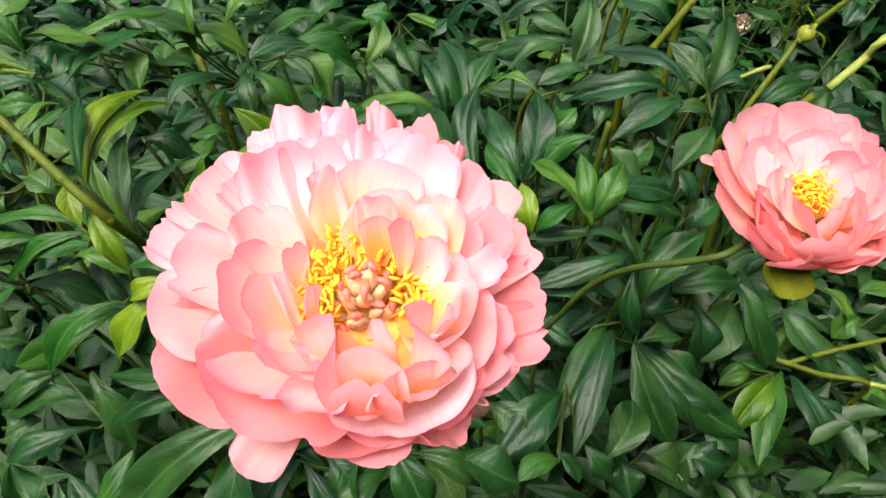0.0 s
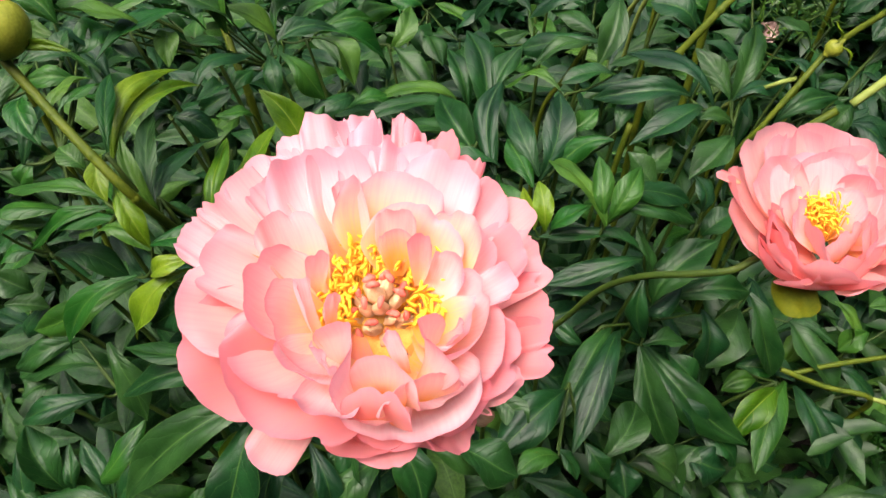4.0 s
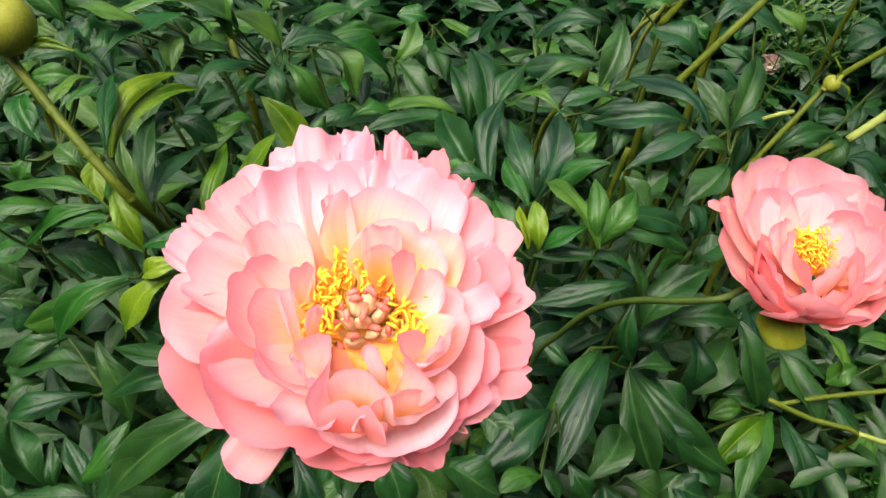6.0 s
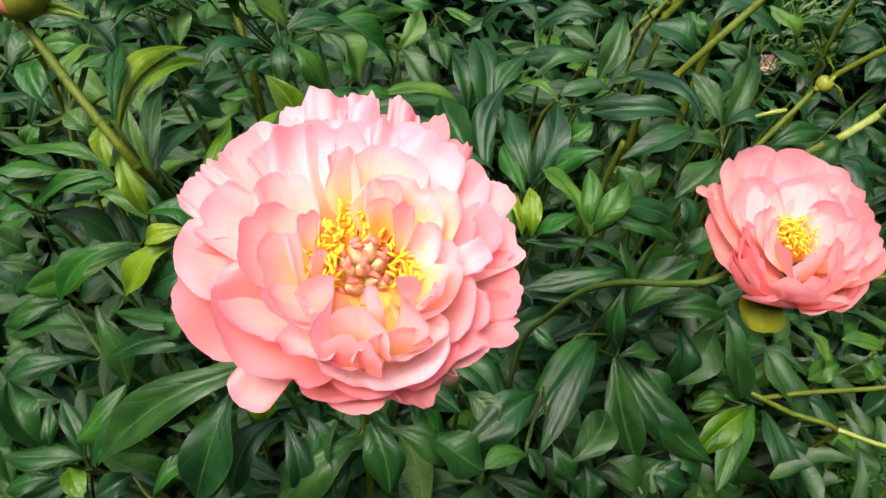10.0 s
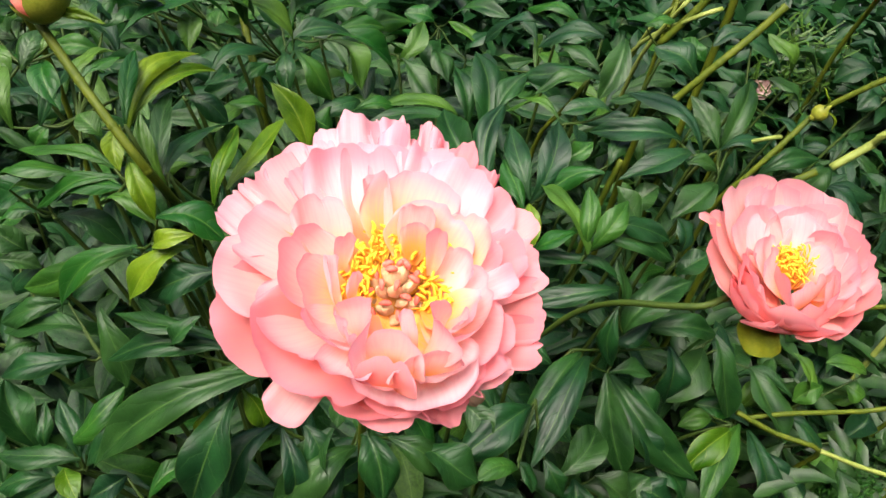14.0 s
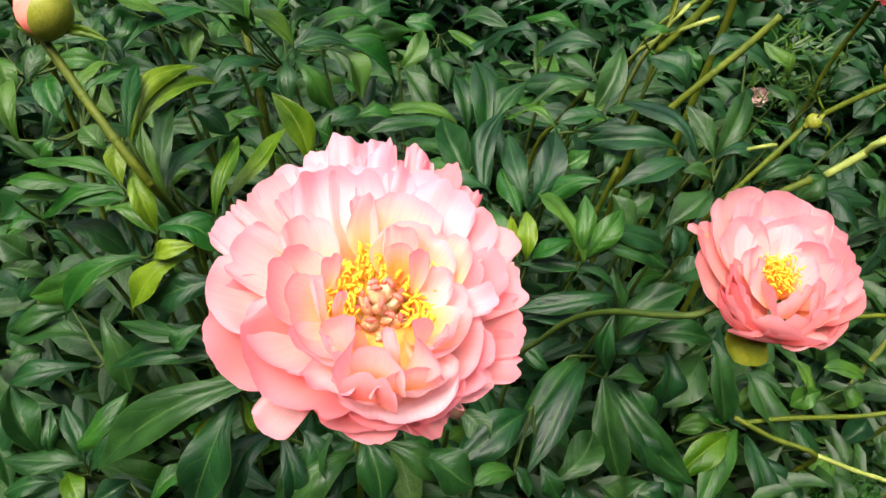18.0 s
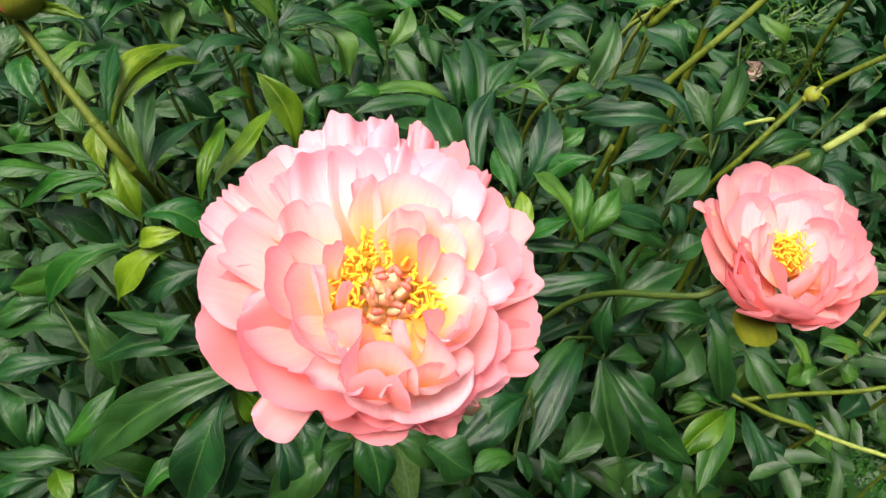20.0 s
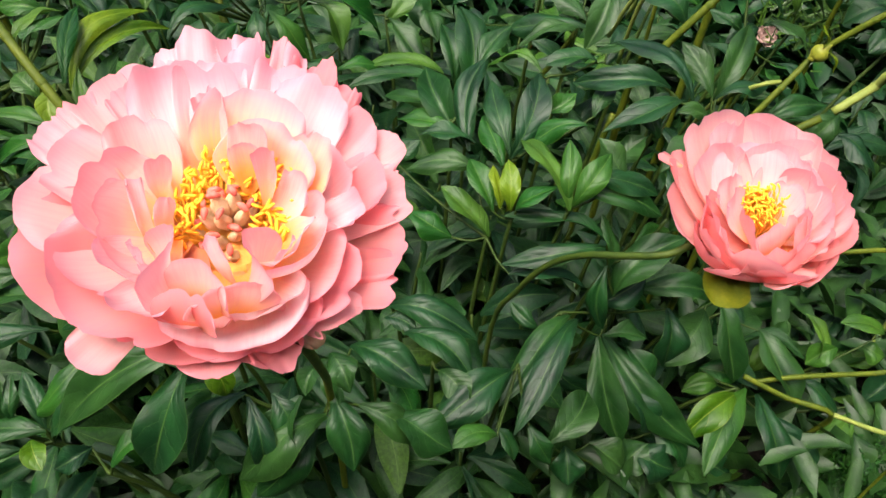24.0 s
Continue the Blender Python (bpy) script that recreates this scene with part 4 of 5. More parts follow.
shoot = peony_shoot((-0.390, 0.586, 0.763), "light green leafy peony shoot in the border")
leaf(shoot, (-0.407, 0.686, 0.779), (-0.458, 0.674, 0.785), 0.024, LIGHT)
leaf(shoot, (-0.419, 0.716, 0.786), (-0.473, 0.696, 0.788), 0.017, LEAF)
leaf(shoot, (-0.441, 0.581, 0.721), (-0.422, 0.588, 0.750), 0.024, LIGHT)
leaf(shoot, (-0.357, 0.750, 0.748), (-0.382, 0.718, 0.750), 0.023, LEAF)
leaf(shoot, (-0.348, 0.548, 0.774), (-0.374, 0.560, 0.787), 0.022, LIGHT)
leaf(shoot, (-0.464, 0.776, 0.789), (-0.421, 0.754, 0.778), 0.025, LEAF)
leaf(shoot, (-0.502, 0.776, 0.791), (-0.462, 0.758, 0.788), 0.021, LIGHT)
leaf(shoot, (-0.344, 0.591, 0.754), (-0.314, 0.721, 0.779), 0.027, YOUNG)
leaf(shoot, (-0.344, 0.593, 0.752), (-0.295, 0.722, 0.760), 0.019, YOUNG)
leaf(shoot, (-0.375, 0.546, 0.720), (-0.470, 0.552, 0.696), 0.028, LIGHT)
leaf(shoot, (-0.463, 0.584, 0.734), (-0.502, 0.651, 0.777), 0.024, LIGHT)
leaf(shoot, (-0.428, 0.578, 0.749), (-0.425, 0.639, 0.781), 0.023, LEAF)
leaf(shoot, (-0.419, 0.631, 0.773), (-0.391, 0.684, 0.785), 0.024, LIGHT)
leaf(shoot, (-0.406, 0.626, 0.777), (-0.376, 0.678, 0.783), 0.021, LIGHT)

shoot = peony_shoot((-0.518, 0.530, 0.439))
leaf(shoot, (-0.451, 0.512, 0.480), (-0.488, 0.493, 0.473), 0.032, LEAF)

shoot = peony_shoot((-0.538, 0.634, 0.478))
leaf(shoot, (-0.503, 0.604, 0.534), (-0.540, 0.602, 0.566), 0.034, LEAF)
leaf(shoot, (-0.524, 0.590, 0.464), (-0.483, 0.615, 0.527), 0.031, LEAF)
leaf(shoot, (-0.525, 0.579, 0.536), (-0.481, 0.592, 0.521), 0.025, LEAF)

shoot = peony_shoot((-0.165, 0.457, 0.581))
leaf(shoot, (-0.199, 0.443, 0.632), (-0.318, 0.458, 0.627), 0.023, LEAF)
leaf(shoot, (-0.194, 0.442, 0.625), (-0.323, 0.436, 0.577), 0.030, LEAF)
leaf(shoot, (-0.176, 0.445, 0.609), (-0.259, 0.395, 0.528), 0.026, LEAF)
leaf(shoot, (-0.155, 0.448, 0.595), (-0.329, 0.378, 0.466), 0.043, LEAF)
leaf(shoot, (-0.185, 0.437, 0.578), (-0.219, 0.362, 0.456), 0.045, LEAF)
leaf(shoot, (-0.211, 0.427, 0.542), (-0.219, 0.404, 0.512), 0.022, YOUNG)
leaf(shoot, (-0.185, 0.442, 0.563), (-0.161, 0.433, 0.512), 0.026, YOUNG)
leaf(shoot, (-0.246, 0.428, 0.631), (-0.221, 0.440, 0.668), 0.020, LEAF)

shoot = peony_shoot((-0.424, 0.417, 0.394))
leaf(shoot, (-0.467, 0.401, 0.385), (-0.476, 0.456, 0.455), 0.028, LEAF)
leaf(shoot, (-0.495, 0.429, 0.416), (-0.447, 0.382, 0.387), 0.028, LEAF)
leaf(shoot, (-0.417, 0.413, 0.422), (-0.472, 0.465, 0.466), 0.041, LEAF)
leaf(shoot, (-0.404, 0.410, 0.430), (-0.415, 0.446, 0.465), 0.020, LEAF)

shoot = peony_shoot((-0.359, 0.404, 0.411))
leaf(shoot, (-0.360, 0.406, 0.429), (-0.459, 0.401, 0.414), 0.032, LEAF)
leaf(shoot, (-0.354, 0.396, 0.449), (-0.396, 0.444, 0.480), 0.023, LEAF)
leaf(shoot, (-0.372, 0.407, 0.452), (-0.316, 0.445, 0.524), 0.029, LIGHT)
leaf(shoot, (-0.350, 0.399, 0.451), (-0.316, 0.429, 0.509), 0.022, LEAF)
leaf(shoot, (-0.345, 0.389, 0.446), (-0.295, 0.431, 0.514), 0.024, LEAF)
leaf(shoot, (-0.375, 0.392, 0.427), (-0.346, 0.360, 0.427), 0.025, YOUNG)
leaf(shoot, (-0.390, 0.388, 0.410), (-0.447, 0.371, 0.391), 0.031, LEAF)

shoot = peony_shoot((-0.109, 0.461, 0.459))
leaf(shoot, (-0.150, 0.454, 0.492), (-0.189, 0.379, 0.439), 0.042, LEAF)
leaf(shoot, (-0.147, 0.453, 0.487), (-0.122, 0.406, 0.414), 0.029, LEAF)
leaf(shoot, (-0.123, 0.465, 0.482), (-0.090, 0.433, 0.425), 0.042, LEAF)
leaf(shoot, (-0.092, 0.470, 0.479), (-0.093, 0.414, 0.410), 0.052, LEAF)

shoot = peony_shoot((-0.063, 0.485, 0.466))
leaf(shoot, (-0.063, 0.465, 0.456), (-0.144, 0.396, 0.409), 0.054, LEAF)
leaf(shoot, (-0.072, 0.498, 0.500), (-0.043, 0.451, 0.479), 0.022, LEAF)
leaf(shoot, (-0.068, 0.508, 0.514), (-0.037, 0.469, 0.500), 0.034, LEAF)
leaf(shoot, (-0.079, 0.500, 0.500), (-0.086, 0.465, 0.487), 0.023, LEAF)
leaf(shoot, (-0.048, 0.521, 0.516), (0.046, 0.479, 0.514), 0.043, LEAF)
leaf(shoot, (-0.075, 0.465, 0.425), (-0.128, 0.397, 0.374), 0.048, LEAF)
leaf(shoot, (-0.056, 0.471, 0.489), (-0.020, 0.413, 0.437), 0.046, LEAF)
leaf(shoot, (-0.026, 0.464, 0.489), (0.046, 0.452, 0.450), 0.037, LEAF)
leaf(shoot, (0.013, 0.466, 0.480), (0.082, 0.442, 0.465), 0.050, LEAF)

shoot = peony_shoot((-0.014, 0.634, 0.462))
leaf(shoot, (-0.020, 0.623, 0.476), (0.095, 0.601, 0.463), 0.046, LEAF)
leaf(shoot, (-0.024, 0.610, 0.468), (0.019, 0.594, 0.470), 0.027, LEAF)
leaf(shoot, (0.004, 0.584, 0.475), (0.096, 0.538, 0.463), 0.044, LEAF)

shoot = peony_shoot((0.016, 0.891, 0.574))
leaf(shoot, (-0.016, 1.068, 0.545), (-0.146, 1.048, 0.540), 0.038, LIGHT)
leaf(shoot, (-0.005, 1.012, 0.551), (-0.157, 0.997, 0.539), 0.036, LEAF)
leaf(shoot, (0.011, 0.947, 0.555), (-0.096, 0.977, 0.546), 0.035, LEAF)
leaf(shoot, (0.018, 0.887, 0.563), (-0.067, 0.908, 0.552), 0.038, LIGHT)
leaf(shoot, (0.053, 0.841, 0.583), (-0.027, 0.858, 0.570), 0.033, LEAF)
leaf(shoot, (0.047, 0.841, 0.569), (0.052, 0.974, 0.641), 0.040, LEAF)
leaf(shoot, (0.036, 0.896, 0.539), (-0.039, 1.006, 0.589), 0.048, LEAF)
leaf(shoot, (0.041, 0.960, 0.621), (0.079, 1.031, 0.664), 0.035, LEAF)

shoot = peony_shoot((0.125, 0.811, 0.611))
leaf(shoot, (0.102, 0.799, 0.603), (0.061, 0.903, 0.647), 0.033, LEAF)
leaf(shoot, (0.100, 0.776, 0.614), (0.123, 0.886, 0.678), 0.037, LEAF)
leaf(shoot, (0.093, 0.778, 0.601), (0.059, 0.849, 0.625), 0.032, LIGHT)
leaf(shoot, (0.199, 0.839, 0.654), (0.223, 0.886, 0.681), 0.025, LEAF)
leaf(shoot, (0.186, 0.795, 0.670), (0.123, 0.793, 0.624), 0.030, LIGHT)
leaf(shoot, (0.138, 0.844, 0.645), (0.174, 0.866, 0.668), 0.026, LIGHT)

shoot = peony_shoot((0.087, 0.735, 0.513))
leaf(shoot, (0.090, 0.738, 0.511), (0.017, 0.778, 0.552), 0.039, LIGHT)
leaf(shoot, (0.062, 0.817, 0.559), (-0.034, 0.815, 0.542), 0.037, LEAF)
leaf(shoot, (0.042, 0.740, 0.499), (-0.023, 0.757, 0.521), 0.039, LIGHT)
leaf(shoot, (-0.053, 0.838, 0.531), (-0.023, 0.859, 0.562), 0.030, LEAF)
leaf(shoot, (0.123, 0.696, 0.490), (0.226, 0.703, 0.481), 0.031, LEAF)

shoot = peony_shoot((-0.290, 0.967, 0.648))
leaf(shoot, (-0.296, 1.027, 0.637), (-0.205, 1.089, 0.642), 0.032, LEAF)
leaf(shoot, (-0.273, 0.976, 0.656), (-0.345, 0.970, 0.729), 0.034, LIGHT)
leaf(shoot, (-0.279, 0.950, 0.671), (-0.259, 0.898, 0.636), 0.027, LEAF)
leaf(shoot, (-0.291, 0.912, 0.669), (-0.314, 0.869, 0.657), 0.024, LIGHT)

shoot = peony_shoot((-0.255, 1.083, 0.625), "light green leafy peony shoot in the border")
leaf(shoot, (-0.249, 1.095, 0.623), (-0.177, 1.052, 0.567), 0.046, LIGHT)
leaf(shoot, (-0.245, 1.123, 0.622), (-0.135, 1.158, 0.534), 0.046, LIGHT)
leaf(shoot, (-0.252, 1.128, 0.611), (-0.162, 1.191, 0.611), 0.032, LIGHT)
leaf(shoot, (-0.280, 1.110, 0.622), (-0.198, 1.189, 0.644), 0.034, LIGHT)
leaf(shoot, (-0.301, 1.080, 0.625), (-0.262, 1.141, 0.670), 0.031, LIGHT)

shoot = peony_shoot((-0.242, 0.821, 0.604), "light green leafy peony shoot in the border")
leaf(shoot, (-0.203, 0.944, 0.554), (-0.230, 0.935, 0.578), 0.052, LIGHT)
leaf(shoot, (-0.218, 0.850, 0.564), (-0.279, 0.882, 0.658), 0.039, YOUNG)
leaf(shoot, (-0.259, 0.785, 0.682), (-0.294, 0.752, 0.700), 0.021, LIGHT)

shoot = peony_shoot((-0.229, 0.984, 0.555))
leaf(shoot, (-0.170, 1.166, 0.549), (-0.178, 1.105, 0.518), 0.039, LEAF)
leaf(shoot, (-0.173, 1.020, 0.566), (-0.235, 0.964, 0.563), 0.032, LEAF)
leaf(shoot, (-0.183, 1.022, 0.546), (-0.113, 1.067, 0.541), 0.030, LIGHT)

shoot = peony_shoot((-0.082, 1.376, 0.543))
leaf(shoot, (-0.094, 1.377, 0.552), (-0.153, 1.366, 0.561), 0.043, LIGHT)
leaf(shoot, (-0.106, 1.366, 0.509), (-0.075, 1.296, 0.491), 0.047, LEAF)
leaf(shoot, (-0.058, 1.275, 0.614), (0.042, 1.217, 0.661), 0.031, LEAF)
leaf(shoot, (-0.085, 1.319, 0.513), (-0.045, 1.243, 0.501), 0.048, LEAF)
leaf(shoot, (-0.018, 1.215, 0.566), (0.022, 1.217, 0.634), 0.039, LEAF)

shoot = peony_shoot((0.174, 1.033, 0.686))
leaf(shoot, (-0.007, 1.165, 0.584), (0.040, 1.122, 0.604), 0.038, LEAF)
leaf(shoot, (0.180, 1.061, 0.729), (0.087, 1.068, 0.689), 0.045, LEAF)
leaf(shoot, (0.210, 1.051, 0.737), (0.183, 0.976, 0.669), 0.037, LEAF)
leaf(shoot, (0.183, 1.010, 0.689), (0.070, 1.040, 0.652), 0.038, LEAF)
leaf(shoot, (0.179, 1.006, 0.686), (0.091, 0.976, 0.662), 0.030, LEAF)
leaf(shoot, (0.182, 1.018, 0.695), (0.116, 1.065, 0.705), 0.033, LEAF)

shoot = peony_shoot((0.301, 0.879, 0.677))
leaf(shoot, (0.277, 0.959, 0.675), (0.197, 0.966, 0.677), 0.033, LEAF)
leaf(shoot, (0.291, 0.877, 0.689), (0.168, 0.885, 0.671), 0.036, LEAF)
leaf(shoot, (0.325, 0.876, 0.673), (0.220, 0.970, 0.695), 0.042, LEAF)
leaf(shoot, (0.308, 0.866, 0.679), (0.209, 0.806, 0.655), 0.035, LEAF)
leaf(shoot, (0.284, 0.825, 0.646), (0.263, 0.861, 0.678), 0.026, LEAF)

shoot = peony_shoot((0.363, 0.888, 0.643))
leaf(shoot, (0.352, 0.868, 0.656), (0.301, 0.849, 0.672), 0.025, LEAF)
leaf(shoot, (0.439, 1.096, 0.685), (0.389, 1.049, 0.676), 0.031, LEAF)
leaf(shoot, (0.355, 0.905, 0.668), (0.306, 0.959, 0.714), 0.029, LEAF)
leaf(shoot, (0.374, 0.951, 0.640), (0.410, 1.045, 0.710), 0.038, LEAF)
leaf(shoot, (0.368, 0.933, 0.651), (0.440, 0.960, 0.666), 0.031, LEAF)
leaf(shoot, (0.352, 0.854, 0.645), (0.294, 0.798, 0.613), 0.041, LEAF)

shoot = peony_shoot((0.516, 1.006, 0.589))
leaf(shoot, (0.454, 0.971, 0.595), (0.549, 1.006, 0.624), 0.036, LEAF)
leaf(shoot, (0.574, 1.009, 0.610), (0.534, 0.977, 0.573), 0.040, LEAF)
leaf(shoot, (0.577, 0.991, 0.589), (0.635, 0.948, 0.558), 0.048, LEAF)

shoot = peony_shoot((0.675, 1.146, 0.681))
leaf(shoot, (0.661, 1.151, 0.676), (0.624, 1.121, 0.658), 0.033, LEAF)
leaf(shoot, (0.647, 1.179, 0.707), (0.591, 1.174, 0.672), 0.041, LEAF)

shoot = peony_shoot((0.275, 1.064, 0.725))
leaf(shoot, (0.345, 1.106, 0.748), (0.469, 1.088, 0.708), 0.040, LEAF, bow=0.14)
leaf(shoot, (0.316, 1.007, 0.715), (0.250, 1.032, 0.742), 0.048, LEAF)
leaf(shoot, (0.330, 1.038, 0.732), (0.294, 1.059, 0.751), 0.031, LIGHT)
leaf(shoot, (0.234, 1.061, 0.758), (0.275, 1.071, 0.771), 0.024, LIGHT)

shoot = peony_shoot((0.598, 1.212, 0.633))
leaf(shoot, (0.586, 1.214, 0.672), (0.597, 1.227, 0.707), 0.049, LEAF)
leaf(shoot, (0.623, 1.252, 0.709), (0.663, 1.232, 0.704), 0.045, LEAF)

shoot = peony_shoot((0.180, 0.721, 0.593))
leaf(shoot, (0.180, 0.709, 0.602), (0.106, 0.800, 0.632), 0.035, LIGHT)
leaf(shoot, (0.176, 0.716, 0.608), (0.168, 0.773, 0.660), 0.027, LIGHT)
leaf(shoot, (0.182, 0.713, 0.606), (0.220, 0.763, 0.656), 0.031, LIGHT)
leaf(shoot, (0.187, 0.731, 0.620), (0.301, 0.748, 0.584), 0.037, LEAF)
leaf(shoot, (0.194, 0.736, 0.633), (0.288, 0.755, 0.610), 0.030, LEAF)
leaf(shoot, (0.241, 0.753, 0.627), (0.202, 0.777, 0.666), 0.030, LEAF)

shoot = peony_shoot((0.115, 0.737, 0.552))
leaf(shoot, (0.089, 0.736, 0.559), (0.050, 0.801, 0.587), 0.031, LIGHT)
leaf(shoot, (0.111, 0.731, 0.569), (0.099, 0.776, 0.613), 0.025, YOUNG)
leaf(shoot, (0.098, 0.734, 0.567), (0.081, 0.779, 0.599), 0.022, YOUNG)
leaf(shoot, (0.117, 0.728, 0.571), (0.167, 0.730, 0.622), 0.028, LIGHT)

shoot = peony_shoot((0.251, 0.727, 0.505))
leaf(shoot, (0.236, 0.793, 0.617), (0.265, 0.813, 0.653), 0.034, LEAF)
leaf(shoot, (0.333, 0.794, 0.521), (0.373, 0.815, 0.552), 0.036, LEAF)
leaf(shoot, (0.259, 0.734, 0.419), (0.315, 0.760, 0.461), 0.048, LEAF)
leaf(shoot, (0.241, 0.718, 0.549), (0.104, 0.731, 0.558), 0.028, LEAF)
leaf(shoot, (0.244, 0.724, 0.538), (0.110, 0.696, 0.506), 0.030, LEAF)
leaf(shoot, (0.249, 0.712, 0.515), (0.225, 0.739, 0.580), 0.024, LEAF)
leaf(shoot, (0.248, 0.721, 0.510), (0.263, 0.689, 0.421), 0.030, LEAF)
leaf(shoot, (0.268, 0.719, 0.457), (0.349, 0.775, 0.531), 0.052, LEAF)

shoot = peony_shoot((0.199, 0.684, 0.447))
leaf(shoot, (0.270, 0.707, 0.385), (0.341, 0.720, 0.377), 0.028, LEAF)
leaf(shoot, (0.370, 0.785, 0.383), (0.380, 0.729, 0.313), 0.054, LEAF)
leaf(shoot, (0.211, 0.683, 0.446), (0.134, 0.547, 0.409), 0.040, LEAF)
leaf(shoot, (0.226, 0.691, 0.432), (0.156, 0.517, 0.395), 0.037, LEAF)
leaf(shoot, (0.172, 0.656, 0.440), (0.132, 0.678, 0.458), 0.023, LEAF)
leaf(shoot, (0.235, 0.668, 0.417), (0.169, 0.649, 0.430), 0.027, LEAF)

shoot = peony_shoot((0.247, 0.573, 0.293))
leaf(shoot, (0.236, 0.572, 0.307), (0.247, 0.531, 0.278), 0.046, LEAF)
leaf(shoot, (0.330, 0.597, 0.225), (0.364, 0.627, 0.263), 0.051, LEAF)
leaf(shoot, (0.206, 0.548, 0.341), (0.257, 0.634, 0.353), 0.046, LEAF)
leaf(shoot, (0.273, 0.597, 0.287), (0.326, 0.584, 0.258), 0.047, LEAF)

shoot = peony_shoot((0.563, 0.817, 0.168))
leaf(shoot, (0.580, 0.864, 0.181), (0.603, 0.889, 0.234), 0.045, LIGHT)
leaf(shoot, (0.446, 0.654, 0.205), (0.508, 0.640, 0.194), 0.052, LEAF)
leaf(shoot, (0.567, 0.792, 0.209), (0.618, 0.689, 0.132), 0.061, LEAF)
leaf(shoot, (0.597, 0.775, 0.181), (0.654, 0.733, 0.133), 0.044, LEAF)

shoot = peony_shoot((0.665, 0.870, 0.191), "light green leafy peony shoot in the border")
leaf(shoot, (0.788, 0.923, 0.260), (0.699, 0.910, 0.283), 0.038, LIGHT)
leaf(shoot, (0.825, 0.902, 0.182), (0.783, 0.858, 0.153), 0.046, LEAF)
leaf(shoot, (0.768, 0.926, 0.222), (0.808, 0.914, 0.213), 0.041, LIGHT)
leaf(shoot, (0.673, 0.866, 0.225), (0.642, 0.918, 0.285), 0.039, LIGHT)
leaf(shoot, (0.704, 0.886, 0.248), (0.658, 0.866, 0.217), 0.039, LIGHT)
leaf(shoot, (0.651, 0.843, 0.201), (0.721, 0.807, 0.167), 0.042, LEAF)

shoot = peony_shoot((0.508, 0.910, 0.265))
leaf(shoot, (0.575, 0.897, 0.250), (0.642, 0.793, 0.188), 0.067, LEAF)

shoot = peony_shoot((-0.504, 0.683, 0.747), "light green leafy peony shoot in the border")
leaf(shoot, (-0.507, 0.655, 0.786), (-0.479, 0.622, 0.767), 0.024, LIGHT)
leaf(shoot, (-0.443, 0.636, 0.787), (-0.406, 0.583, 0.770), 0.027, LIGHT)
leaf(shoot, (-0.509, 0.615, 0.742), (-0.535, 0.626, 0.769), 0.028, LIGHT)
leaf(shoot, (-0.542, 0.703, 0.776), (-0.511, 0.711, 0.801), 0.024, LIGHT)
leaf(shoot, (-0.474, 0.639, 0.770), (-0.467, 0.689, 0.795), 0.024, LEAF)
leaf(shoot, (-0.440, 0.723, 0.779), (-0.443, 0.755, 0.800), 0.023, LEAF)
leaf(shoot, (-0.456, 0.692, 0.791), (-0.478, 0.649, 0.778), 0.022, LIGHT)

shoot = peony_shoot((-0.283, 1.006, 0.618), "light green leafy peony shoot in the border")
leaf(shoot, (-0.367, 0.779, 0.790), (-0.448, 0.756, 0.821), 0.033, LIGHT)
leaf(shoot, (-0.442, 0.826, 0.778), (-0.339, 0.889, 0.788), 0.032, LIGHT)
leaf(shoot, (-0.315, 0.930, 0.729), (-0.391, 0.908, 0.778), 0.034, LEAF)
leaf(shoot, (-0.323, 0.921, 0.717), (-0.349, 0.976, 0.788), 0.034, LIGHT)
leaf(shoot, (-0.326, 1.081, 0.681), (-0.264, 1.139, 0.703), 0.044, LIGHT)
leaf(shoot, (-0.384, 0.965, 0.752), (-0.436, 0.952, 0.781), 0.036, LIGHT)
leaf(shoot, (-0.418, 0.857, 0.779), (-0.475, 0.842, 0.806), 0.033, LEAF)
leaf(shoot, (-0.473, 0.791, 0.788), (-0.523, 0.805, 0.823), 0.031, LIGHT)
leaf(shoot, (-0.231, 1.230, 0.602), (-0.177, 1.287, 0.640), 0.046, LEAF)
leaf(shoot, (-0.530, 0.849, 0.780), (-0.491, 0.881, 0.810), 0.032, LIGHT)
leaf(shoot, (-0.493, 0.930, 0.765), (-0.452, 0.958, 0.785), 0.034, LIGHT)
leaf(shoot, (-0.275, 0.998, 0.648), (-0.210, 0.984, 0.582), 0.044, LIGHT)

shoot = peony_shoot((-0.271, 0.657, 0.627), "young yellow-green leafy peony shoot in the border")
leaf(shoot, (-0.268, 0.658, 0.642), (-0.232, 0.780, 0.673), 0.028, YOUNG)

shoot = peony_shoot((-0.144, 1.243, 0.538), "light green leafy peony shoot in the border")
leaf(shoot, (-0.135, 1.226, 0.543), (-0.046, 1.160, 0.475), 0.045, LEAF)
leaf(shoot, (-0.142, 1.246, 0.520), (-0.111, 1.318, 0.577), 0.035, LIGHT)
leaf(shoot, (-0.218, 1.243, 0.548), (-0.132, 1.313, 0.573), 0.038, LIGHT)

shoot = peony_shoot((-0.341, 0.731, 0.712))
leaf(shoot, (-0.331, 0.721, 0.718), (-0.284, 0.720, 0.691), 0.030, LEAF)

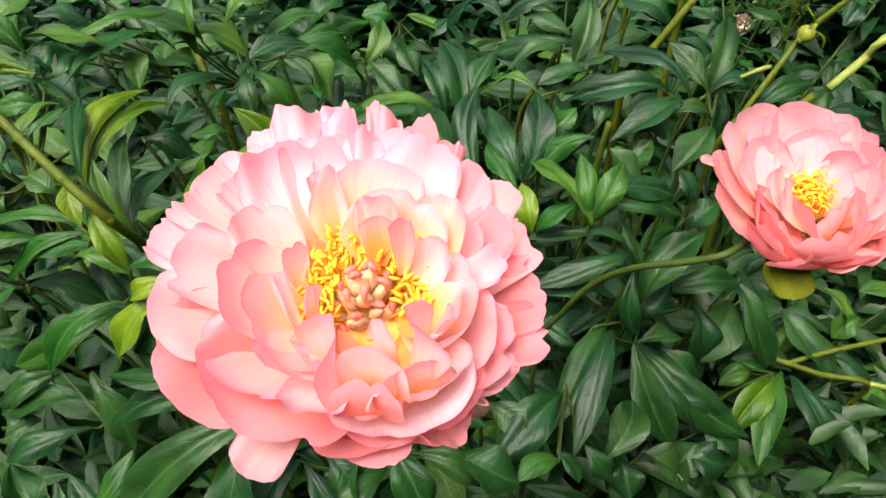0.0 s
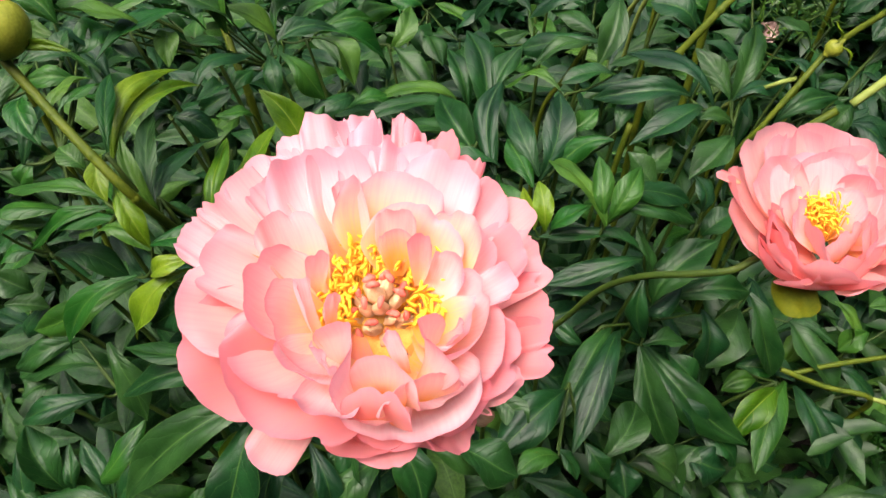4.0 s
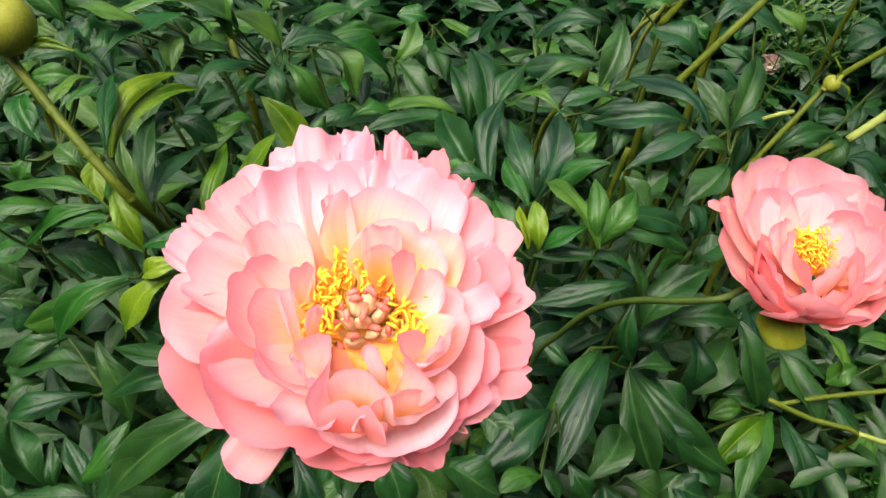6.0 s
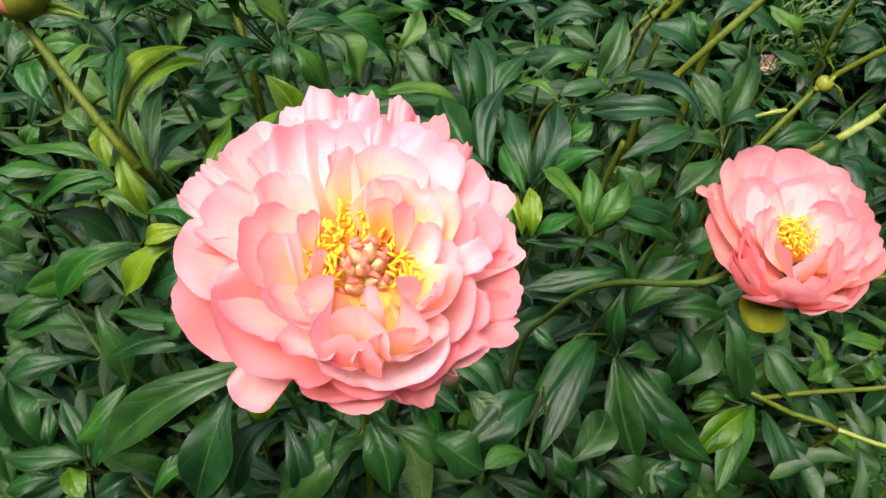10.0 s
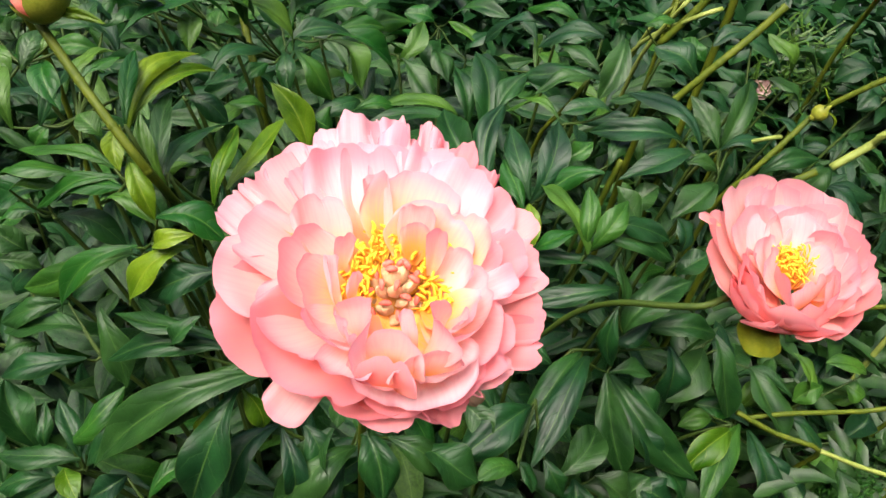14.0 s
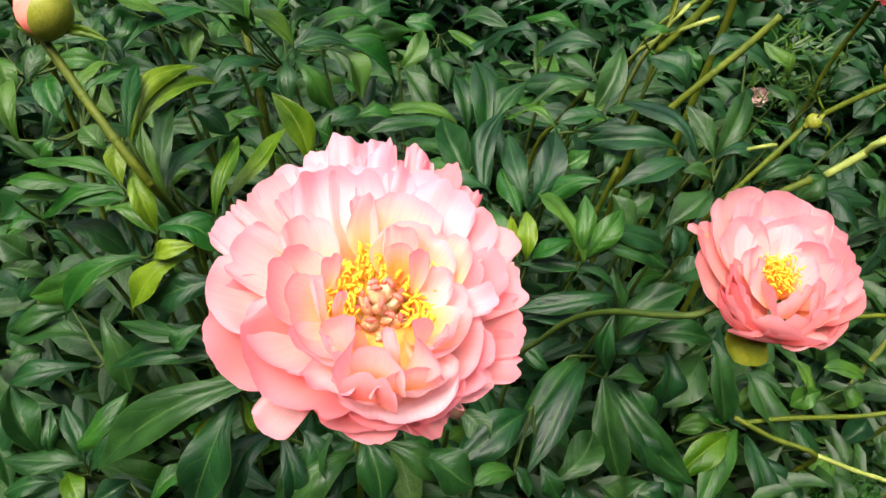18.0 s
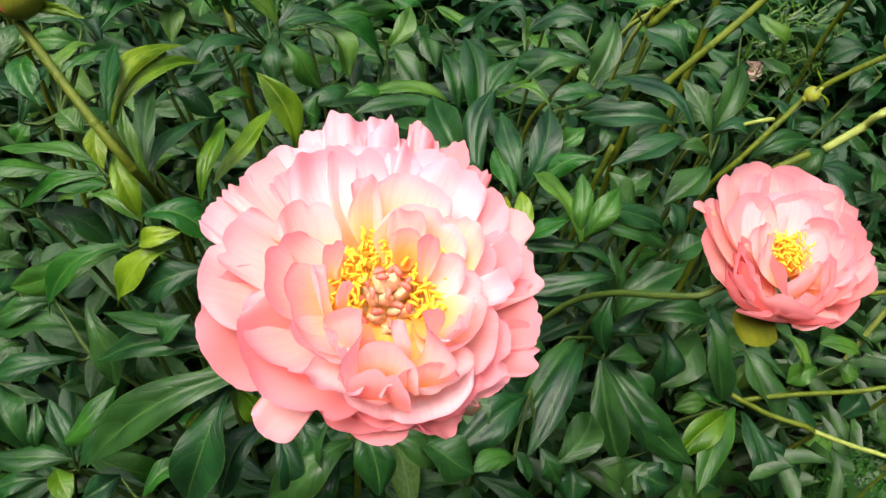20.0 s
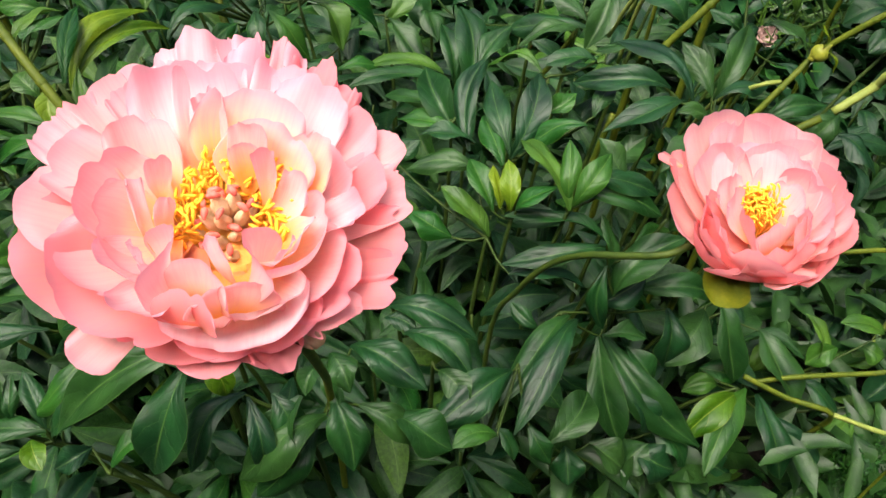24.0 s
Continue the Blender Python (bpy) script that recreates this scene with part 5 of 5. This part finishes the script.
shoot = peony_shoot((-0.430, 0.564, 0.644))
leaf(shoot, (-0.418, 0.554, 0.652), (-0.345, 0.554, 0.622), 0.029, LEAF)
leaf(shoot, (-0.463, 0.588, 0.619), (-0.509, 0.578, 0.595), 0.028, LIGHT)
leaf(shoot, (-0.436, 0.568, 0.674), (-0.486, 0.555, 0.638), 0.034, LEAF)
leaf(shoot, (-0.458, 0.545, 0.685), (-0.406, 0.552, 0.698), 0.019, LIGHT)

shoot = peony_shoot((-0.406, 0.819, 0.767), "light green leafy peony shoot in the border")
leaf(shoot, (-0.411, 0.798, 0.779), (-0.436, 0.745, 0.777), 0.036, LIGHT)

shoot = peony_shoot((0.117, 1.118, 0.701))
leaf(shoot, (0.107, 1.111, 0.706), (0.005, 1.143, 0.641), 0.037, LEAF)
leaf(shoot, (0.143, 1.088, 0.735), (0.063, 1.133, 0.720), 0.031, LIGHT)

shoot = peony_shoot((0.023, 1.201, 0.578), "light green leafy peony shoot in the border")
leaf(shoot, (0.013, 1.198, 0.593), (-0.062, 1.250, 0.617), 0.035, LIGHT)

shoot = peony_shoot((0.033, 0.999, 0.529))
leaf(shoot, (0.031, 0.999, 0.547), (-0.005, 1.128, 0.633), 0.058, LEAF)
leaf(shoot, (0.003, 1.076, 0.509), (-0.036, 1.173, 0.575), 0.035, LEAF)

shoot = peony_shoot((0.137, 0.912, 0.660))
leaf(shoot, (0.127, 0.907, 0.668), (0.054, 0.945, 0.644), 0.023, LIGHT)
leaf(shoot, (0.200, 0.937, 0.678), (0.129, 0.924, 0.668), 0.034, LEAF)

shoot = peony_shoot((0.409, 1.039, 0.691))
leaf(shoot, (0.398, 1.030, 0.707), (0.348, 1.038, 0.727), 0.031, LEAF)
leaf(shoot, (0.401, 1.088, 0.766), (0.341, 1.062, 0.746), 0.031, LEAF)
leaf(shoot, (0.468, 1.042, 0.658), (0.509, 1.008, 0.626), 0.032, LEAF)

shoot = peony_shoot((0.510, 1.143, 0.673))
leaf(shoot, (0.502, 1.136, 0.692), (0.446, 1.154, 0.743), 0.035, LIGHT)
leaf(shoot, (0.464, 1.117, 0.685), (0.528, 1.109, 0.653), 0.034, LEAF)
leaf(shoot, (0.557, 1.167, 0.679), (0.492, 1.174, 0.712), 0.031, LEAF)

shoot = peony_shoot((0.318, 0.778, 0.557))
leaf(shoot, (0.314, 0.774, 0.579), (0.300, 0.798, 0.620), 0.033, LEAF)

shoot = peony_shoot((-0.353, 0.608, 0.566), "light green leafy peony shoot in the border")
leaf(shoot, (-0.363, 0.596, 0.573), (-0.493, 0.567, 0.509), 0.039, LIGHT)

shoot = peony_shoot((-0.365, 0.492, 0.505))
leaf(shoot, (-0.376, 0.480, 0.512), (-0.474, 0.465, 0.472), 0.031, LEAF)
leaf(shoot, (-0.398, 0.521, 0.511), (-0.495, 0.515, 0.486), 0.034, LEAF)
leaf(shoot, (-0.424, 0.545, 0.526), (-0.504, 0.526, 0.487), 0.031, LEAF)
leaf(shoot, (-0.352, 0.488, 0.595), (-0.312, 0.442, 0.527), 0.032, LEAF)

shoot = peony_shoot((-0.269, 0.361, 0.445))
leaf(shoot, (-0.262, 0.359, 0.462), (-0.223, 0.396, 0.487), 0.022, LIGHT)
leaf(shoot, (-0.300, 0.388, 0.442), (-0.331, 0.361, 0.433), 0.029, LEAF)

shoot = peony_shoot((0.294, 0.775, 0.416))
leaf(shoot, (0.306, 0.767, 0.427), (0.431, 0.792, 0.420), 0.040, LEAF)
leaf(shoot, (0.263, 0.699, 0.394), (0.319, 0.609, 0.277), 0.047, LEAF)
leaf(shoot, (0.280, 0.747, 0.347), (0.439, 0.636, 0.264), 0.058, LEAF)

shoot = peony_shoot((0.443, 0.833, 0.351))
leaf(shoot, (0.436, 0.815, 0.359), (0.367, 0.730, 0.316), 0.063, LEAF)
leaf(shoot, (0.467, 0.864, 0.347), (0.524, 0.793, 0.229), 0.052, LEAF)

shoot = peony_shoot((0.309, 0.694, 0.321))
leaf(shoot, (0.317, 0.679, 0.325), (0.370, 0.644, 0.270), 0.044, LEAF)
leaf(shoot, (0.358, 0.698, 0.316), (0.313, 0.721, 0.358), 0.036, LEAF)

shoot = peony_shoot((0.148, 0.581, 0.454))
leaf(shoot, (0.140, 0.562, 0.465), (0.057, 0.473, 0.452), 0.051, LEAF)
leaf(shoot, (0.173, 0.534, 0.397), (0.209, 0.513, 0.354), 0.031, LEAF)
leaf(shoot, (0.132, 0.484, 0.442), (0.081, 0.450, 0.454), 0.028, LIGHT)
leaf(shoot, (0.130, 0.494, 0.442), (0.156, 0.473, 0.414), 0.022, LEAF)

shoot = peony_shoot((0.328, 0.639, 0.241))
leaf(shoot, (0.340, 0.626, 0.250), (0.411, 0.613, 0.230), 0.057, LEAF)
leaf(shoot, (0.371, 0.648, 0.267), (0.426, 0.619, 0.233), 0.044, LEAF)

shoot = peony_shoot((0.514, 0.759, 0.257), "light green leafy peony shoot in the border")
leaf(shoot, (0.506, 0.741, 0.266), (0.413, 0.649, 0.234), 0.043, YOUNG)
leaf(shoot, (0.526, 0.758, 0.261), (0.457, 0.616, 0.221), 0.044, LIGHT)
leaf(shoot, (0.469, 0.809, 0.230), (0.529, 0.799, 0.231), 0.042, LIGHT)
leaf(shoot, (0.498, 0.786, 0.225), (0.440, 0.767, 0.217), 0.034, LIGHT)

shoot = peony_shoot((0.767, 0.848, 0.147))
leaf(shoot, (0.760, 0.830, 0.155), (0.671, 0.734, 0.105), 0.046, LIGHT)
leaf(shoot, (0.740, 0.805, 0.142), (0.761, 0.736, 0.099), 0.047, LEAF)

shoot = peony_shoot((0.045, 0.555, 0.465))
leaf(shoot, (0.054, 0.538, 0.474), (0.096, 0.505, 0.462), 0.033, LEAF)

shoot = peony_shoot((0.693, 0.791, 0.130))
leaf(shoot, (0.688, 0.771, 0.137), (0.654, 0.710, 0.107), 0.038, LEAF)

# ---- lower foliage that closes the gaps ----
def canopy(x, y):
    fall = max(0.0, x - 0.12) * 0.75 * max(0.0, min(1.0, (1.15 - y) / 0.4))
    fall += 0.3 * max(0.0, x - 0.45)
    fall += (0.62 if x < 0.15 else 0.12) * max(0.0, y - 1.45)
    return 0.60 + 0.10 * (y - 0.8) - fall - 0.25 * max(0.0, 0.5 - y) * (1 if x > -0.15 else 0.3)


fill = random.Random(21)
SHARED = [sheet_mesh("leaf", leaf_shape(1.0, 0.36, fill.uniform(0.06, 0.24), fill.uniform(0.3, 0.85), fill.uniform(-0.13, 0.13), fill.uniform(0.15, 0.42), fill.uniform(0, 6)), 6, 10) for _ in range(14)]
for k, me in enumerate(SHARED):
    me.materials.append(LIGHT if k % 9 == 3 else LEAF)


def filler_shoot(x, y, top, leaves, spread=0.1):
    ob = tagged(new("peony_shoot"), "shaded green peony shoot low in the border", "plant", "peony shoots of the border")
    ob.matrix_basis = Matrix.Translation((x, y, -0.01))
    bendx, bendy = fill.uniform(-0.03, 0.03), fill.uniform(-0.05, 0.02)
    link("stem", tube_mesh("stem", [(0, 0, 0), (bendx * 0.3, bendy * 0.3, top * 0.5), (bendx, bendy, top)], [0.0034, 0.003, 0.0020], 6), SHOOT, ob)
    for k in range(leaves):
        h = top * (1 - 0.55 * (k / leaves) ** 1.1)
        w = k * 2.4 + fill.uniform(-0.5, 0.5)
        base = Vector((bendx * h / top + 0.012 * math.cos(w), bendy * h / top + 0.012 * math.sin(w), h))
        length = fill.uniform(0.09, 0.145)
        tip = base + Vector((math.cos(w), math.sin(w), fill.uniform(-0.85, 0.5))).normalized() * length
        lf = link("leaf", SHARED[fill.randrange(len(SHARED))], None, ob)
        y_ax = (tip - base).normalized()
        z_ax = Vector((fill.uniform(-0.7, 0.7), fill.uniform(-0.9, 0.4), 0.9))
        z_ax = (z_ax - y_ax * y_ax.dot(z_ax)).normalized()
        m = Matrix((y_ax.cross(z_ax), y_ax, z_ax)).transposed() @ Matrix.Diagonal((length * fill.uniform(0.85, 1.1), length, length))
        lf.matrix_basis = Matrix.Translation(base) @ m.to_4x4()
    return ob


for j in range(15):
    for i in range(16):
        x, y = -0.98 + 0.142 * i + fill.uniform(-0.05, 0.05), 0.26 + 0.128 * j + fill.uniform(-0.05, 0.05)
        if y < 0.30 and abs(x) < 0.2 or x > 0.45 and 0.85 < y < 1.3 and (i + j) % 2:
            continue
        top = max(0.10, canopy(x, y) - fill.uniform(0.17, 0.30) - (0.09 if y < 0.62 else 0.0) - (0.20 if x > 0.4 and 0.9 < y < 1.4 else 0.0))
        filler_shoot(x, y, top, 17)


# ---- planting further off ----
def far_foliage(name, label, count, area, high, mat, seed, size):
    rng = random.Random(seed)
    verts, faces = [], []
    for _ in range(count):
        x, y = rng.uniform(area[0], area[1]), rng.uniform(area[2], area[3])
        p = Vector((x, y, high * rng.uniform(0.05, 1.0) * (0.75 + 0.5 * noise.noise(Vector((x * 1.7, y * 1.7, seed))))))
        d = Vector((rng.uniform(-1, 1), rng.uniform(-1, 1), rng.uniform(-0.4, 0.7))).normalized()
        s = d.cross(Vector((rng.uniform(-0.4, 0.4), rng.uniform(-0.4, 0.4), 1))).normalized()
        n = s.cross(d)
        ln, wd = size * rng.uniform(0.7, 1.3), size * rng.uniform(0.13, 0.2)
        k = len(verts)
        for a, b, c in ((0, 0, 0), (0.35, -1, 0.12), (0.35, 0, -0.02), (0.35, 1, 0.12), (0.7, -0.8, 0.1), (0.7, 0, 0.0), (0.7, 0.8, 0.1), (1, 0, -0.1)):
            verts.append(tuple(p + d * ln * a + s * wd * b + n * ln * c))
        faces += [(k, k + 2, k + 1), (k, k + 3, k + 2), (k + 1, k + 2, k + 5, k + 4), (k + 2, k + 3, k + 6, k + 5), (k + 4, k + 5, k + 7), (k + 5, k + 6, k + 7)]
    me = bpy.data.meshes.new(name)
    me.from_pydata(verts, [], faces)
    uv = me.uv_layers.new(name="UVMap")
    uv.data.foreach_set("uv", [0.3, 0.55] * len(uv.data))
    ob = link(name, me, mat)
    return tagged(ob, label, "foliage", kind="stuff")


far_foliage("low_foliage", "shaded low peony leaves close to the soil", 5200, (-1.1, 1.4, 0.2, 2.2), 0.24, LEAF, 4, 0.10)
far_foliage("border_foliage", "dense green leaves of the border further back", 5000, (-2.4, 3.2, 2.05, 2.5), 0.20, LEAF, 5, 0.10)
far_foliage("border_foliage", "dense green leaves at the back of the border", 4500, (-0.45, 0.5, 1.8, 2.5), 0.50, LEAF, 14, 0.11)
far_foliage("border_foliage", "dense green leaves behind the flower stalks", 5000, (0.25, 1.6, 1.65, 2.5), 0.58, LEAF, 12, 0.11)
far_foliage("border_foliage", "dense green leaves at the side of the border", 5000, (1.25, 3.2, 0.2, 2.3), 0.5, LEAF, 6, 0.11)
far_foliage("border_foliage", "dense green leaves at the side of the border", 5000, (-3.2, -1.15, 0.2, 2.3), 0.55, LIGHT, 8, 0.11)
far_foliage("hedge_foliage", "loose green planting beyond the paved path", 9000, (-6.0, 6.0, 4.6, 6.5), 1.3, LEAF, 9, 0.16)


def weed_tuft(at, radius, count, long=1.0):
    rng = random.Random(31)
    verts, faces = [], []
    for _ in range(count):
        a, r = rng.uniform(0, 6.28), radius * rng.random() ** 0.5
        p = Vector(at) + Vector((r * math.cos(a), r * math.sin(a), rng.uniform(-0.12, 0.02)))
        d = Vector((rng.uniform(-1, 1), rng.uniform(-1, 1), rng.uniform(0, 1))).normalized() * rng.uniform(0.006, 0.012) * long
        s = d.cross(Vector((0.3, -0.4, 1))).normalized() * 0.0022
        k = len(verts)
        verts += [tuple(p - s), tuple(p + s), tuple(p + d + s * 0.6), tuple(p + d - s * 0.6)]
        faces.append((k, k + 1, k + 2, k + 3))
    me = bpy.data.meshes.new("weed_tuft")
    me.from_pydata(verts, [], faces)
    uv = me.uv_layers.new(name="UVMap")
    uv.data.foreach_set("uv", [0.3, 0.55] * len(uv.data))
    return tagged(link("weed_tuft", me, LIGHT), "fine feathery light green weed among the stems", "weed", kind="stuff")


weed_tuft((0.772, 0.759, 0.132), 0.07, 2600)
weed_tuft((0.560, 1.250, 0.700), 0.07, 260, 3.0)
